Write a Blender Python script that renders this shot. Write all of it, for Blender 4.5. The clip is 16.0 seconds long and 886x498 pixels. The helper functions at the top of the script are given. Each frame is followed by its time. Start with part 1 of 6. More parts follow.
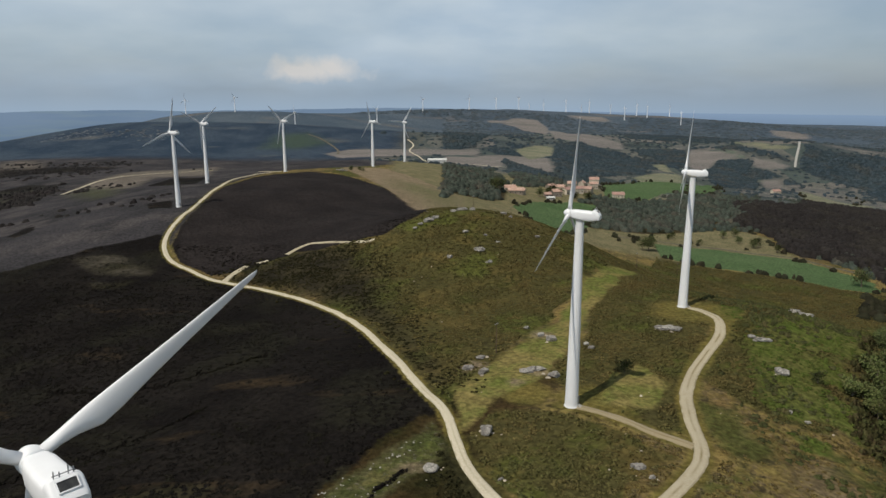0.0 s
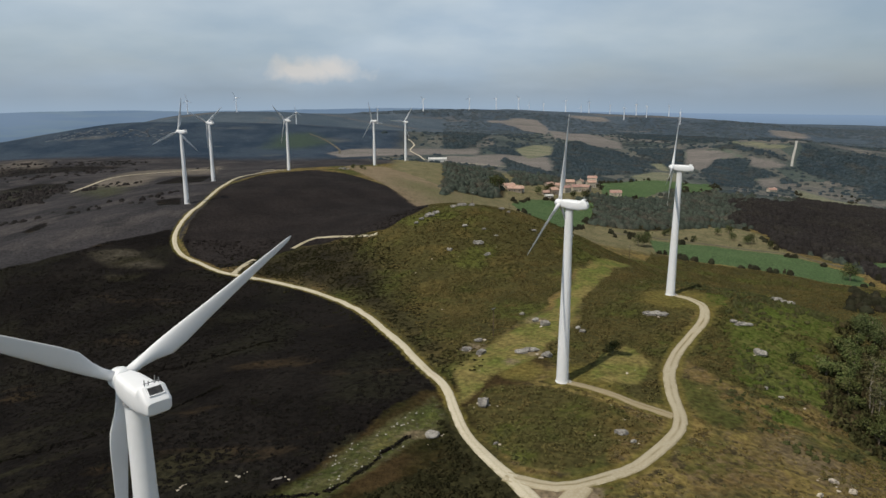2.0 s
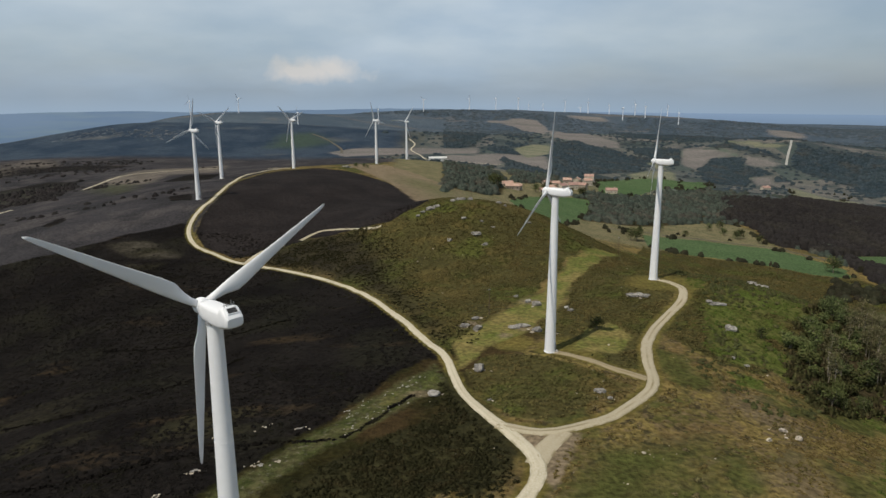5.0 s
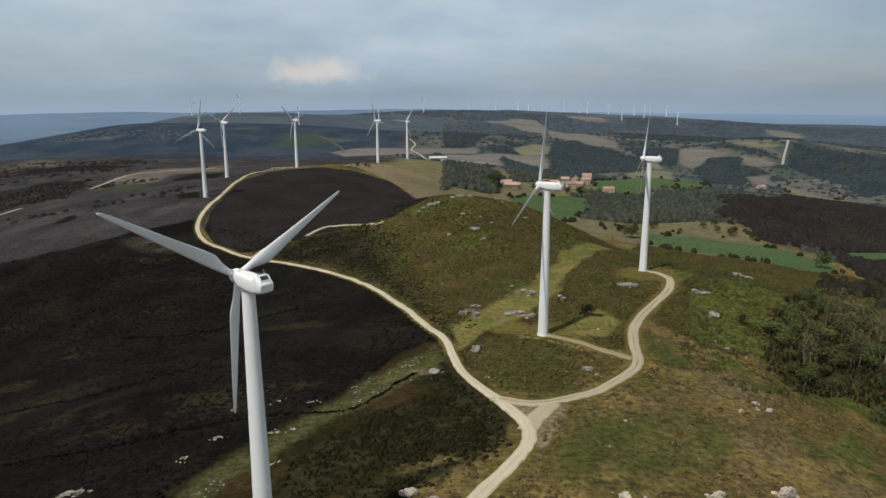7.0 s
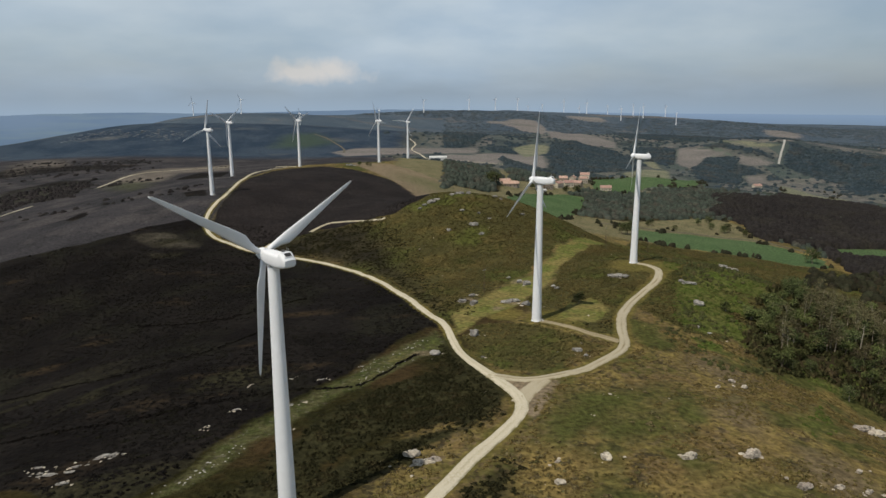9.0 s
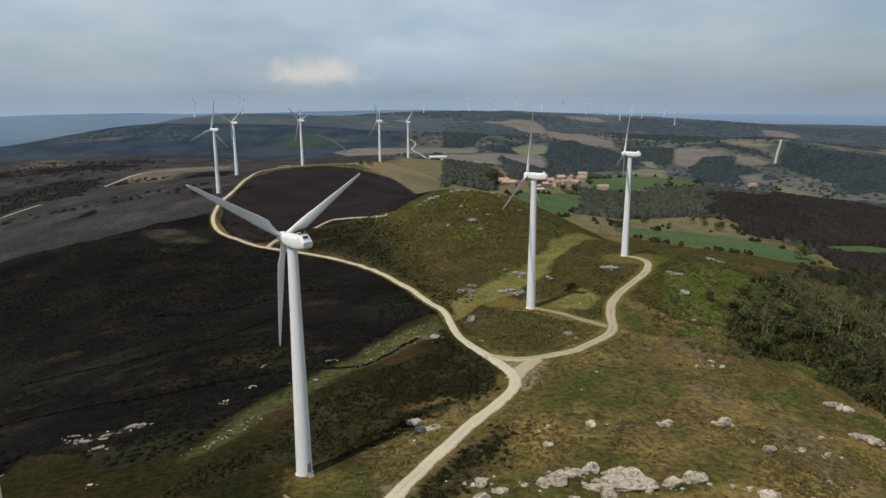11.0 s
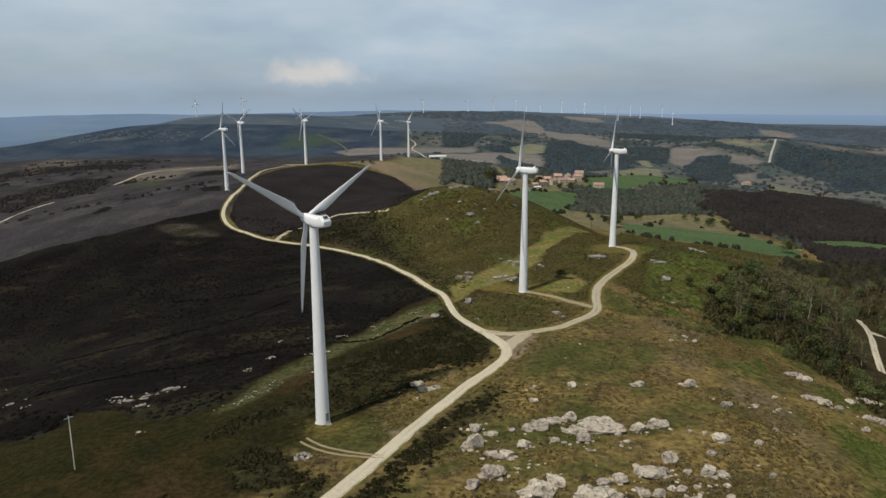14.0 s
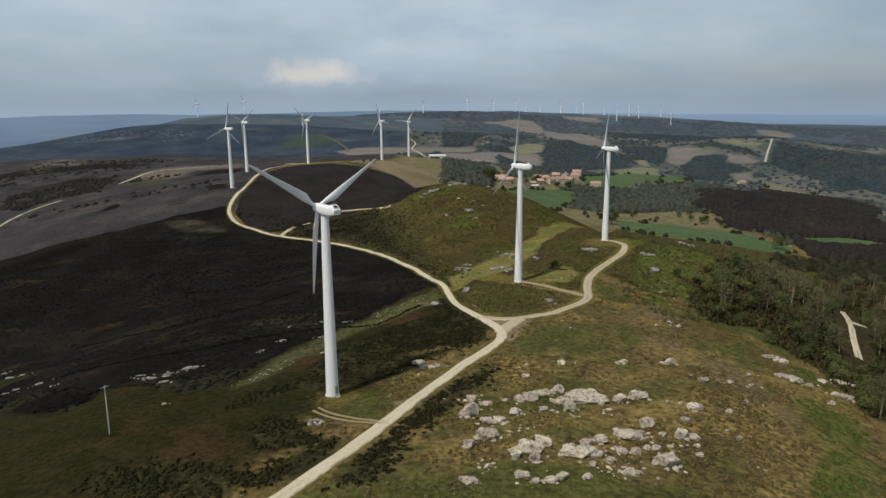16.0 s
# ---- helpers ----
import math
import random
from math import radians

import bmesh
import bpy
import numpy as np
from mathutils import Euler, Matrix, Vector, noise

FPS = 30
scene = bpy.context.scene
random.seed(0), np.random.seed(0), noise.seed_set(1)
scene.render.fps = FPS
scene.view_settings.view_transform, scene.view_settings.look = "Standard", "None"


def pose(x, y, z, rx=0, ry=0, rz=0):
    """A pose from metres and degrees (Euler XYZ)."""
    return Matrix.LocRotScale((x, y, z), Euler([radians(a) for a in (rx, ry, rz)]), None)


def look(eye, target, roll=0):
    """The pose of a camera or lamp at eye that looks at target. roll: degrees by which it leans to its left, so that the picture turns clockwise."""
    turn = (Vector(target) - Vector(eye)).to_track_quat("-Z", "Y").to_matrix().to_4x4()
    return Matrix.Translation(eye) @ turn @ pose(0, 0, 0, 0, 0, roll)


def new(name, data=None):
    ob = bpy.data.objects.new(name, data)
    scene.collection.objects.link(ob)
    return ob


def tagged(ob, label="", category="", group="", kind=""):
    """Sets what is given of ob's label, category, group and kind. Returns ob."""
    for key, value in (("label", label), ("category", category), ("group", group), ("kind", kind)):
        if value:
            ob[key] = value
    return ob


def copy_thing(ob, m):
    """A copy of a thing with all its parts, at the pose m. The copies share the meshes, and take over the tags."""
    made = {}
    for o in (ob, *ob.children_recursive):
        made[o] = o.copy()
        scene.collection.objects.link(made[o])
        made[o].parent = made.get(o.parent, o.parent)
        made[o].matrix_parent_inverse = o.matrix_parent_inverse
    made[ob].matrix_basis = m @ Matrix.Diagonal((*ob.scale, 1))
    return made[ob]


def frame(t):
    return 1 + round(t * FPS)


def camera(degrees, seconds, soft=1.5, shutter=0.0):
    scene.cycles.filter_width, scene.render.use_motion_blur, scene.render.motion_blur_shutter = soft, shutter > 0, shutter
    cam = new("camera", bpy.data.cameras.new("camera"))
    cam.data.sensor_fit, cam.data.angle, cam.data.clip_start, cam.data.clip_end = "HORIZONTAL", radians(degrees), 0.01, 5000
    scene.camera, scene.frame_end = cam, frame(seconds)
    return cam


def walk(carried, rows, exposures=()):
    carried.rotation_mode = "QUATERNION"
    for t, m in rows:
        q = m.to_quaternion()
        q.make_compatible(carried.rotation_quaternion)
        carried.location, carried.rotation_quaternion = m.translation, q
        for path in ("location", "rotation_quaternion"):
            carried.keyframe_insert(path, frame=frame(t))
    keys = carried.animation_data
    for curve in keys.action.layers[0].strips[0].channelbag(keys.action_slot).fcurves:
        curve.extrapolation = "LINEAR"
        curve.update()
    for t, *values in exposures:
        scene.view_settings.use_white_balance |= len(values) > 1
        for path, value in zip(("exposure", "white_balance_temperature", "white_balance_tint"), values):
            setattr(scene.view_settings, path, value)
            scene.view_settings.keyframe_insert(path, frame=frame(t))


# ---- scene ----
cam = camera(65.9, 16.0)
walk(cam, [
    (0, look((-1.85, 112.96, 72.51), (-0.22, 210.38, 49.98), 0.03)),
    (1, look((-1.94, 106.26, 72.37), (-0.34, 203.68, 49.85), 0.00)),
    (2, look((-2.03, 99.39, 72.28), (-0.46, 196.82, 49.78), -0.02)),
    (3, look((-2.12, 92.40, 72.22), (-0.57, 189.83, 49.74), -0.05)),
    (4, look((-2.21, 85.31, 72.21), (-0.67, 182.75, 49.75), -0.07)),
    (5.2, look((-2.31, 76.72, 72.23), (-0.79, 174.16, 49.80), -0.10)),
    (6.5, look((-2.41, 67.34, 72.29), (-0.91, 164.79, 49.91), -0.13)),
    (8, look((-2.53, 56.48, 72.41), (-1.04, 153.94, 50.07), -0.17)),
    (9, look((-2.60, 49.23, 72.50), (-1.12, 146.70, 50.19), -0.19)),
    (10.2, look((-2.69, 40.53, 72.62), (-1.20, 138.01, 50.35), -0.22)),
    (11.5, look((-2.78, 31.10, 72.76), (-1.29, 128.58, 50.52), -0.24)),
    (12.5, look((-2.84, 23.82, 72.87), (-1.34, 121.31, 50.64), -0.26)),
    (13.5, look((-2.91, 16.52, 72.96), (-1.40, 114.01, 50.76), -0.28)),
    (14.5, look((-2.97, 9.16, 73.04), (-1.44, 106.66, 50.86), -0.30)),
    (15.2, look((-3.01, 3.98, 73.09), (-1.47, 101.47, 50.92), -0.31)),
    (16, look((-3.06, -2.01, 73.13), (-1.50, 95.49, 50.96), -0.32)),
])
# ---- light ----
SUN_AZ, SUN_EL = 43.5, 59.0          # the light falls towards this bearing (from +y to +x)
world = bpy.data.worlds.new("sky")
scene.world = world
world.use_nodes = True
wt = world.node_tree
wt.nodes.clear()


def node(tree, kind, **given):
    n = tree.nodes.new(kind)
    for key, value in given.items():
        if key.startswith("in_"):
            n.inputs[int(key[3:])].default_value = value
        elif key == "operation":
            n.operation = value
        elif key == "blend_type":
            n.blend_type = value
        elif key == "data_type":
            n.data_type = value
        elif key == "attribute_name":
            n.attribute_name = value
        elif key == "sky_type":
            n.sky_type = value
        elif key == "feature":
            n.feature = value
    return n


PUFF = (-0.172, 0.984, 0.028)       # direction of the small cloud


def build_sky():
    L = wt.links
    out = node(wt, "ShaderNodeOutputWorld")
    sky = node(wt, "ShaderNodeTexSky", sky_type="NISHITA")
    sky.sun_disc = False
    sky.sun_elevation = radians(SUN_EL)
    sky.sun_rotation = radians(180 + SUN_AZ)
    sky.altitude = 500
    sky.air_density, sky.dust_density, sky.ozone_density = 1.0, 2.0, 1.5
    b_sky = node(wt, "ShaderNodeBackground", in_1=0.075)
    L.new(sky.outputs[0], b_sky.inputs[0])
    co = node(wt, "ShaderNodeTexCoord")
    sep = node(wt, "ShaderNodeSeparateXYZ")
    L.new(co.outputs["Generated"], sep.inputs[0])
    up = node(wt, "ShaderNodeMath", operation="MAXIMUM", in_1=0.0)
    L.new(sep.outputs[2], up.inputs[0])
    deep = node(wt, "ShaderNodeMath", operation="ADD", in_1=0.26)
    L.new(up.outputs[0], deep.inputs[0])
    # a flat cloud deck seen from below
    px = node(wt, "ShaderNodeMath", operation="DIVIDE")
    py = node(wt, "ShaderNodeMath", operation="DIVIDE")
    for d, s in ((px, 0), (py, 1)):
        L.new(sep.outputs[s], d.inputs[0])
        L.new(deep.outputs[0], d.inputs[1])
    deck = node(wt, "ShaderNodeCombineXYZ")
    L.new(px.outputs[0], deck.inputs[0])
    L.new(py.outputs[0], deck.inputs[1])
    big = node(wt, "ShaderNodeTexNoise")
    big.inputs["Scale"].default_value, big.inputs["Detail"].default_value, big.inputs["Roughness"].default_value = 0.55, 5, 0.5
    L.new(deck.outputs[0], big.inputs["Vector"])
    cover = node(wt, "ShaderNodeMapRange", in_1=0.36, in_2=0.62, in_3=0.6, in_4=1.0)
    L.new(big.outputs[0], cover.inputs[0])
    soft = node(wt, "ShaderNodeTexNoise")
    soft.inputs["Scale"].default_value, soft.inputs["Detail"].default_value = 1.5, 6
    L.new(deck.outputs[0], soft.inputs["Vector"])
    tone = node(wt, "ShaderNodeValToRGB")
    tone.color_ramp.elements[0].position, tone.color_ramp.elements[0].color = 0.34, (0.392, 0.500, 0.615, 1)
    tone.color_ramp.elements[1].position, tone.color_ramp.elements[1].color = 0.66, (0.545, 0.632, 0.705, 1)
    L.new(soft.outputs[0], tone.inputs[0])
    # towards the horizon the deck thins out into blue-grey air
    low = node(wt, "ShaderNodeMapRange", in_1=-0.03, in_2=0.07, in_3=0.0, in_4=1.0)
    L.new(sep.outputs[2], low.inputs[0])
    air = node(wt, "ShaderNodeMix", data_type="RGBA")
    air.inputs[6].default_value = (0.31, 0.41, 0.53, 1)
    L.new(low.outputs[0], air.inputs[0])
    L.new(tone.outputs[0], air.inputs[7])
    # one small sunlit cumulus over the western ridge
    off = node(wt, "ShaderNodeVectorMath", operation="SUBTRACT")
    L.new(co.outputs["Generated"], off.inputs[0])
    off.inputs[1].default_value = PUFF
    flat = node(wt, "ShaderNodeVectorMath", operation="MULTIPLY")
    L.new(off.outputs[0], flat.inputs[0])
    flat.inputs[1].default_value = (1.15, 1.15, 3.9)
    reach = node(wt, "ShaderNodeVectorMath", operation="LENGTH")
    L.new(flat.outputs[0], reach.inputs[0])
    lumps = node(wt, "ShaderNodeTexNoise")
    lumps.inputs["Scale"].default_value, lumps.inputs["Detail"].default_value = 22.0, 5
    L.new(co.outputs["Generated"], lumps.inputs["Vector"])
    ragged = node(wt, "ShaderNodeMath", operation="MULTIPLY_ADD", in_1=-0.26)
    L.new(lumps.outputs[0], ragged.inputs[0])
    L.new(reach.outputs["Value"], ragged.inputs[2])
    puff = node(wt, "ShaderNodeMapRange", in_1=-0.115, in_2=-0.04, in_3=0.9, in_4=0.0)
    L.new(ragged.outputs[0], puff.inputs[0])
    lit = node(wt, "ShaderNodeMix", data_type="RGBA")
    L.new(puff.outputs[0], lit.inputs[0])
    L.new(air.outputs[2], lit.inputs[6])
    lit.inputs[7].default_value = (0.70, 0.68, 0.665, 1)
    air = lit
    b_cloud = node(wt, "ShaderNodeBackground")
    # the deck overhead, out of view, is dimmed to hold down the fill light
    thick = node(wt, "ShaderNodeMapRange", in_1=0.12, in_2=0.7, in_3=1.0, in_4=0.48)
    L.new(sep.outputs[2], thick.inputs[0])
    east = node(wt, "ShaderNodeMapRange", in_1=0.15, in_2=0.65, in_3=1.0, in_4=0.82)
    L.new(sep.outputs[0], east.inputs[0])
    both = node(wt, "ShaderNodeMath", operation="MULTIPLY")
    L.new(thick.outputs[0], both.inputs[0])
    L.new(east.outputs[0], both.inputs[1])
    L.new(both.outputs[0], b_cloud.inputs[1])
    L.new(air.outputs[2], b_cloud.inputs[0])
    inv = node(wt, "ShaderNodeMath", operation="SUBTRACT", in_0=1.0)
    L.new(low.outputs[0], inv.inputs[1])
    most = node(wt, "ShaderNodeMath", operation="MAXIMUM")
    L.new(cover.outputs[0], most.inputs[0])
    L.new(inv.outputs[0], most.inputs[1])
    mix = node(wt, "ShaderNodeMixShader")
    L.new(most.outputs[0], mix.inputs[0])
    L.new(b_sky.outputs[0], mix.inputs[1])
    L.new(b_cloud.outputs[0], mix.inputs[2])
    L.new(mix.outputs[0], out.inputs[0])


build_sky()
sun_data = bpy.data.lights.new("sun", "SUN")
sun_data.energy, sun_data.angle, sun_data.color = 3.3, radians(0.8), (1.0, 0.925, 0.80)
sun = new("sun", sun_data)
_d = Vector((math.sin(radians(SUN_AZ)) * math.cos(radians(SUN_EL)), math.cos(radians(SUN_AZ)) * math.cos(radians(SUN_EL)), -math.sin(radians(SUN_EL))))
sun.matrix_world = look(Vector((-60, 60, 300)), Vector((-60, 60, 300)) + _d)
scene.view_settings.exposure = 0.0

# ---- small tools ----


def fbm(x, y, size, octaves=4, seed=0, gain=0.5):
    """Smooth lattice noise in -1..1 for arrays of places; size is the largest wave in metres."""
    x, y = np.asarray(x, float), np.asarray(y, float)
    total, amp, norm = np.zeros(np.broadcast(x, y).shape), 1.0, 0.0
    for o in range(octaves):
        u, v = x / size * 2 ** o + 17.3 * o + seed * 7.1, y / size * 2 ** o - 9.7 * o + seed * 3.3
        i, j = np.floor(u), np.floor(v)
        f, g = u - i, v - j
        f, g = f * f * (3 - 2 * f), g * g * (3 - 2 * g)

        def rnd(a, b):
            s = np.sin(a * 127.1 + b * 311.7 + seed * 74.7 + o * 13.1) * 43758.5453
            return (s - np.floor(s)) * 2 - 1
        a = rnd(i, j) * (1 - f) + rnd(i + 1, j) * f
        b = rnd(i, j + 1) * (1 - f) + rnd(i + 1, j + 1) * f
        total += amp * (a * (1 - g) + b * g)
        norm += amp
        amp *= gain
    return total / norm


def smooth(t):
    t = np.clip(t, 0, 1)
    return t * t * (3 - 2 * t)


def side(x, y, line, closed=True):
    """Distance from places to an outline; negative inside when it is closed."""
    x, y = np.asarray(x, float), np.asarray(y, float)
    best, inside = np.full(x.shape, 1e12), np.zeros(x.shape, bool)
    pts = list(zip(line, line[1:] + line[:1] if closed else line[1:]))
    for (ax, ay), (bx, by) in pts:
        dx, dy = bx - ax, by - ay
        t = np.clip(((x - ax) * dx + (y - ay) * dy) / (dx * dx + dy * dy + 1e-9), 0, 1)
        best = np.minimum(best, (x - ax - t * dx) ** 2 + (y - ay - t * dy) ** 2)
        if closed:
            cross = ((ay > y) != (by > y)) & (x < (bx - ax) * (y - ay) / ((by - ay) or 1e-9) + ax)
            inside ^= cross
    d = np.sqrt(best)
    return np.where(inside, -d, d) if closed else d


def curve(line, step=2.0):
    """A smooth run of places through the corners of a line (Catmull-Rom)."""
    p = [np.array(q, float) for q in line]
    p = [2 * p[0] - p[1]] + p + [2 * p[-1] - p[-2]]
    made = []
    for a, b, c, d in zip(p, p[1:], p[2:], p[3:]):
        n = max(2, int(np.linalg.norm(c - b) / step))
        for k in range(n):
            t = k / n
            made.append(0.5 * (2 * b + (c - a) * t + (2 * a - 5 * b + 4 * c - d) * t * t + (3 * b - a - 3 * c + d) * t ** 3))
    made.append(p[-2])
    return np.array(made)


def from_arrays(name, verts, faces):
    """A mesh from vertex rows and equal-sized face rows."""
    me = bpy.data.meshes.new(name)
    verts, faces = np.asarray(verts, np.float32), np.asarray(faces, np.int32)
    n, k = faces.shape
    me.vertices.add(len(verts))
    me.vertices.foreach_set("co", verts.ravel())
    me.loops.add(n * k)
    me.loops.foreach_set("vertex_index", faces.ravel())
    me.polygons.add(n)
    me.polygons.foreach_set("loop_start", np.arange(0, n * k, k, dtype=np.int32))
    me.update(calc_edges=True)
    me.validate()
    return me


def shade_smooth(me):
    me.polygons.foreach_set("use_smooth", np.ones(len(me.polygons), bool))


def part(name, bm, material, parent, label="", smooth_faces=False):
    """Links a bmesh as one mesh object under a thing or a part."""
    me = bm if isinstance(bm, bpy.types.Mesh) else bpy.data.meshes.new(name)
    if me is not bm:
        bm.to_mesh(me)
        bm.free()
    if material and not me.materials:
        me.materials.append(material)
    if smooth_faces:
        shade_smooth(me)
    ob = new(name, me)
    ob.parent = parent
    return tagged(ob, label)


# ---- materials ----


def material(name, rough=0.8, metal=0.0, spec=0.3):
    m = bpy.data.materials.new(name)
    m.use_nodes = True
    t = m.node_tree
    bsdf = t.nodes["Principled BSDF"]
    bsdf.inputs["Roughness"].default_value = rough
    bsdf.inputs["Metallic"].default_value = metal
    bsdf.inputs["Specular IOR Level"].default_value = spec
    return m, t, bsdf


def noise_fac(t, scale, detail=4, rough=0.55, lo=0.35, hi=0.65, stretch=None):
    """Object-space noise, spread over 0..1. scale is in waves a metre."""
    co = node(t, "ShaderNodeNewGeometry")
    vec = co.outputs["Position"]
    if stretch:
        mp = node(t, "ShaderNodeMapping")
        mp.inputs["Scale"].default_value = stretch
        t.links.new(vec, mp.inputs["Vector"])
        vec = mp.outputs[0]
    n = node(t, "ShaderNodeTexNoise")
    n.inputs["Scale"].default_value, n.inputs["Detail"].default_value, n.inputs["Roughness"].default_value = scale, detail, rough
    t.links.new(vec, n.inputs["Vector"])
    r = node(t, "ShaderNodeMapRange", in_1=lo, in_2=hi)
    t.links.new(n.outputs[0], r.inputs[0])
    return r.outputs[0]


def mix_col(t, fac, a, b):
    m = node(t, "ShaderNodeMix", data_type="RGBA")
    for socket, value in ((0, fac), (6, a), (7, b)):
        if isinstance(value, tuple):
            m.inputs[socket].default_value = (*value, 1)
        elif isinstance(value, (int, float)):
            m.inputs[socket].default_value = value
        else:
            t.links.new(value, m.inputs[socket])
    return m.outputs[2]


def bump(t, bsdf, height, strength=0.4, distance=0.2):
    b = node(t, "ShaderNodeBump")
    b.inputs["Strength"].default_value, b.inputs["Distance"].default_value = strength, distance
    t.links.new(height, b.inputs["Height"])
    t.links.new(b.outputs[0], bsdf.inputs["Normal"])


def mottled(name, a, b, scale, rough=0.85, c=None, fine=None, relief=0.0, by_object=0.0, by_island=0.0, spec=0.25, grain_by=0.55):
    """A surface of two or three true colours, in patches and in grain."""
    m, t, bsdf = material(name, rough, spec=spec)
    col = mix_col(t, noise_fac(t, scale), a, b)
    fine_fac = noise_fac(t, fine or scale * 9, 3)
    if c:
        col = mix_col(t, noise_fac(t, scale * 2.7, 3, lo=0.5, hi=0.7), col, c)
    grain = node(t, "ShaderNodeMix", data_type="RGBA", blend_type="MULTIPLY")
    grain.inputs[0].default_value = grain_by
    t.links.new(col, grain.inputs[6])
    ramp = node(t, "ShaderNodeMapRange", in_1=0.0, in_2=1.0, in_3=0.55, in_4=1.25)
    t.links.new(fine_fac, ramp.inputs[0])
    t.links.new(ramp.outputs[0], grain.inputs[7])
    col = grain.outputs[2]
    for amount, source in ((by_object, "ShaderNodeObjectInfo"), (by_island, "ShaderNodeNewGeometry")):
        if amount:
            info = node(t, source)
            out = info.outputs["Random"] if source == "ShaderNodeObjectInfo" else info.outputs["Random Per Island"]
            hsv = node(t, "ShaderNodeHueSaturation")
            r = node(t, "ShaderNodeMapRange", in_3=1 - amount, in_4=1 + amount)
            t.links.new(out, r.inputs[0])
            t.links.new(r.outputs[0], hsv.inputs["Value"])
            r2 = node(t, "ShaderNodeMapRange", in_3=0.5 - amount * 0.05, in_4=0.5 + amount * 0.04)
            t.links.new(out, r2.inputs[0])
            t.links.new(r2.outputs[0], hsv.inputs["Hue"])
            t.links.new(col, hsv.inputs["Color"])
            col = hsv.outputs[0]
    t.links.new(col, bsdf.inputs["Base Color"])
    if relief:
        bump(t, bsdf, fine_fac, 0.6, relief)
    return m


M_WHITE = mottled("white_paint", (0.86, 0.87, 0.89), (0.82, 0.83, 0.85), 0.12, 0.42, fine=0.9, spec=0.4, grain_by=0.05)
M_BLADE = mottled("blade_gelcoat", (0.80, 0.81, 0.83), (0.74, 0.75, 0.77), 0.2, 0.4, fine=0.8, spec=0.4, grain_by=0.06)
M_DARK = mottled("dark_vent", (0.03, 0.032, 0.035), (0.06, 0.06, 0.06), 2.0, 0.6)
M_STEEL = mottled("galvanised_steel", (0.35, 0.36, 0.37), (0.28, 0.28, 0.29), 1.5, 0.45)
M_CONCRETE = mottled("weathered_concrete", (0.42, 0.41, 0.38), (0.33, 0.32, 0.29), 0.8, 0.9, relief=0.01)
M_ROCK = mottled("granite", (0.50, 0.44, 0.36), (0.37, 0.322, 0.262), 0.5, 0.92, c=(0.125, 0.112, 0.095), fine=2.4, relief=0.10, by_object=0.22)
M_SLAB = mottled("lichen_grey_granite", (0.36, 0.34, 0.31), (0.25, 0.235, 0.215), 0.9, 0.92, c=(0.095, 0.09, 0.08), fine=2.6, relief=0.12, by_object=0.2)
M_STONES = mottled("granite_stones", (0.48, 0.42, 0.335), (0.33, 0.285, 0.23), 0.6, 0.92, fine=3.0, by_island=0.2)
M_WOODPOLE = mottled("pole_timber", (0.12, 0.085, 0.06), (0.07, 0.05, 0.035), 1.2, 0.85)
M_BARK = mottled("pale_bark", (0.29, 0.245, 0.185), (0.19, 0.16, 0.12), 0.9, 0.9, by_object=0.2)
M_LEAF = mottled("grey_green_leaves", (0.078, 0.078, 0.036), (0.100, 0.084, 0.048), 0.25, 0.7, c=(0.112, 0.088, 0.055), fine=1.5, by_object=0.3, spec=0.04)
M_LEAF2 = mottled("dark_leaves", (0.060, 0.074, 0.030), (0.080, 0.090, 0.036), 0.3, 0.75, fine=1.5, by_object=0.3, spec=0.04)
M_BUSH = mottled("gorse", (0.146, 0.114, 0.046), (0.098, 0.104, 0.037), 0.035, 0.85, c=(0.180, 0.142, 0.056), fine=1.6, by_island=0.18, spec=0.04)
# heather is dark itself; cloud shade is baked into the tone as well
M_HEATHER = mottled("heather", (0.0122, 0.0106, 0.0094), (0.0150, 0.0132, 0.0112), 0.05, 0.9, c=(0.019, 0.018, 0.011), fine=2.0, by_island=0.15, spec=0.04)
M_TUSSOCK = mottled("dry_tussocks", (0.205, 0.156, 0.058), (0.150, 0.112, 0.044), 0.05, 0.9, c=(0.116, 0.106, 0.036), fine=2.0, by_island=0.3, spec=0.04)
# valley woods: leaf colour lightened to imitate haze
M_WOODS = mottled("hazy_valley_woods", (0.046, 0.058, 0.048), (0.055, 0.065, 0.052), 0.02, 0.9, c=(0.068, 0.062, 0.050), fine=0.5, by_island=0.25, spec=0.04)
M_SLOPEWOOD = mottled("slope_woods", (0.030, 0.031, 0.018), (0.022, 0.022, 0.014), 0.03, 0.9, c=(0.038, 0.032, 0.021), fine=0.8, by_island=0.35, spec=0.04)
# ridge and far woods: distance haze is mixed into these two colours
M_RIDGE = mottled("hazy_ridge_woods", (0.050, 0.068, 0.086), (0.060, 0.078, 0.092), 0.01, 0.9, c=(0.080, 0.084, 0.086), fine=0.2, by_island=0.15, spec=0.04)
M_FARWOOD = mottled("hazy_far_woods", (0.034, 0.049, 0.060), (0.041, 0.056, 0.064), 0.01, 0.9, c=(0.052, 0.056, 0.054), fine=0.2, by_island=0.2, spec=0.03)
M_UNDER = mottled("undergrowth", (0.080, 0.076, 0.032), (0.056, 0.058, 0.024), 0.05, 0.9, c=(0.108, 0.084, 0.046), fine=1.6, by_island=0.35, spec=0.04)
M_LEAF3 = mottled("green_leaves", (0.100, 0.116, 0.040), (0.072, 0.086, 0.031), 0.2, 0.75, c=(0.130, 0.120, 0.052), fine=1.5, by_object=0.3, spec=0.04)
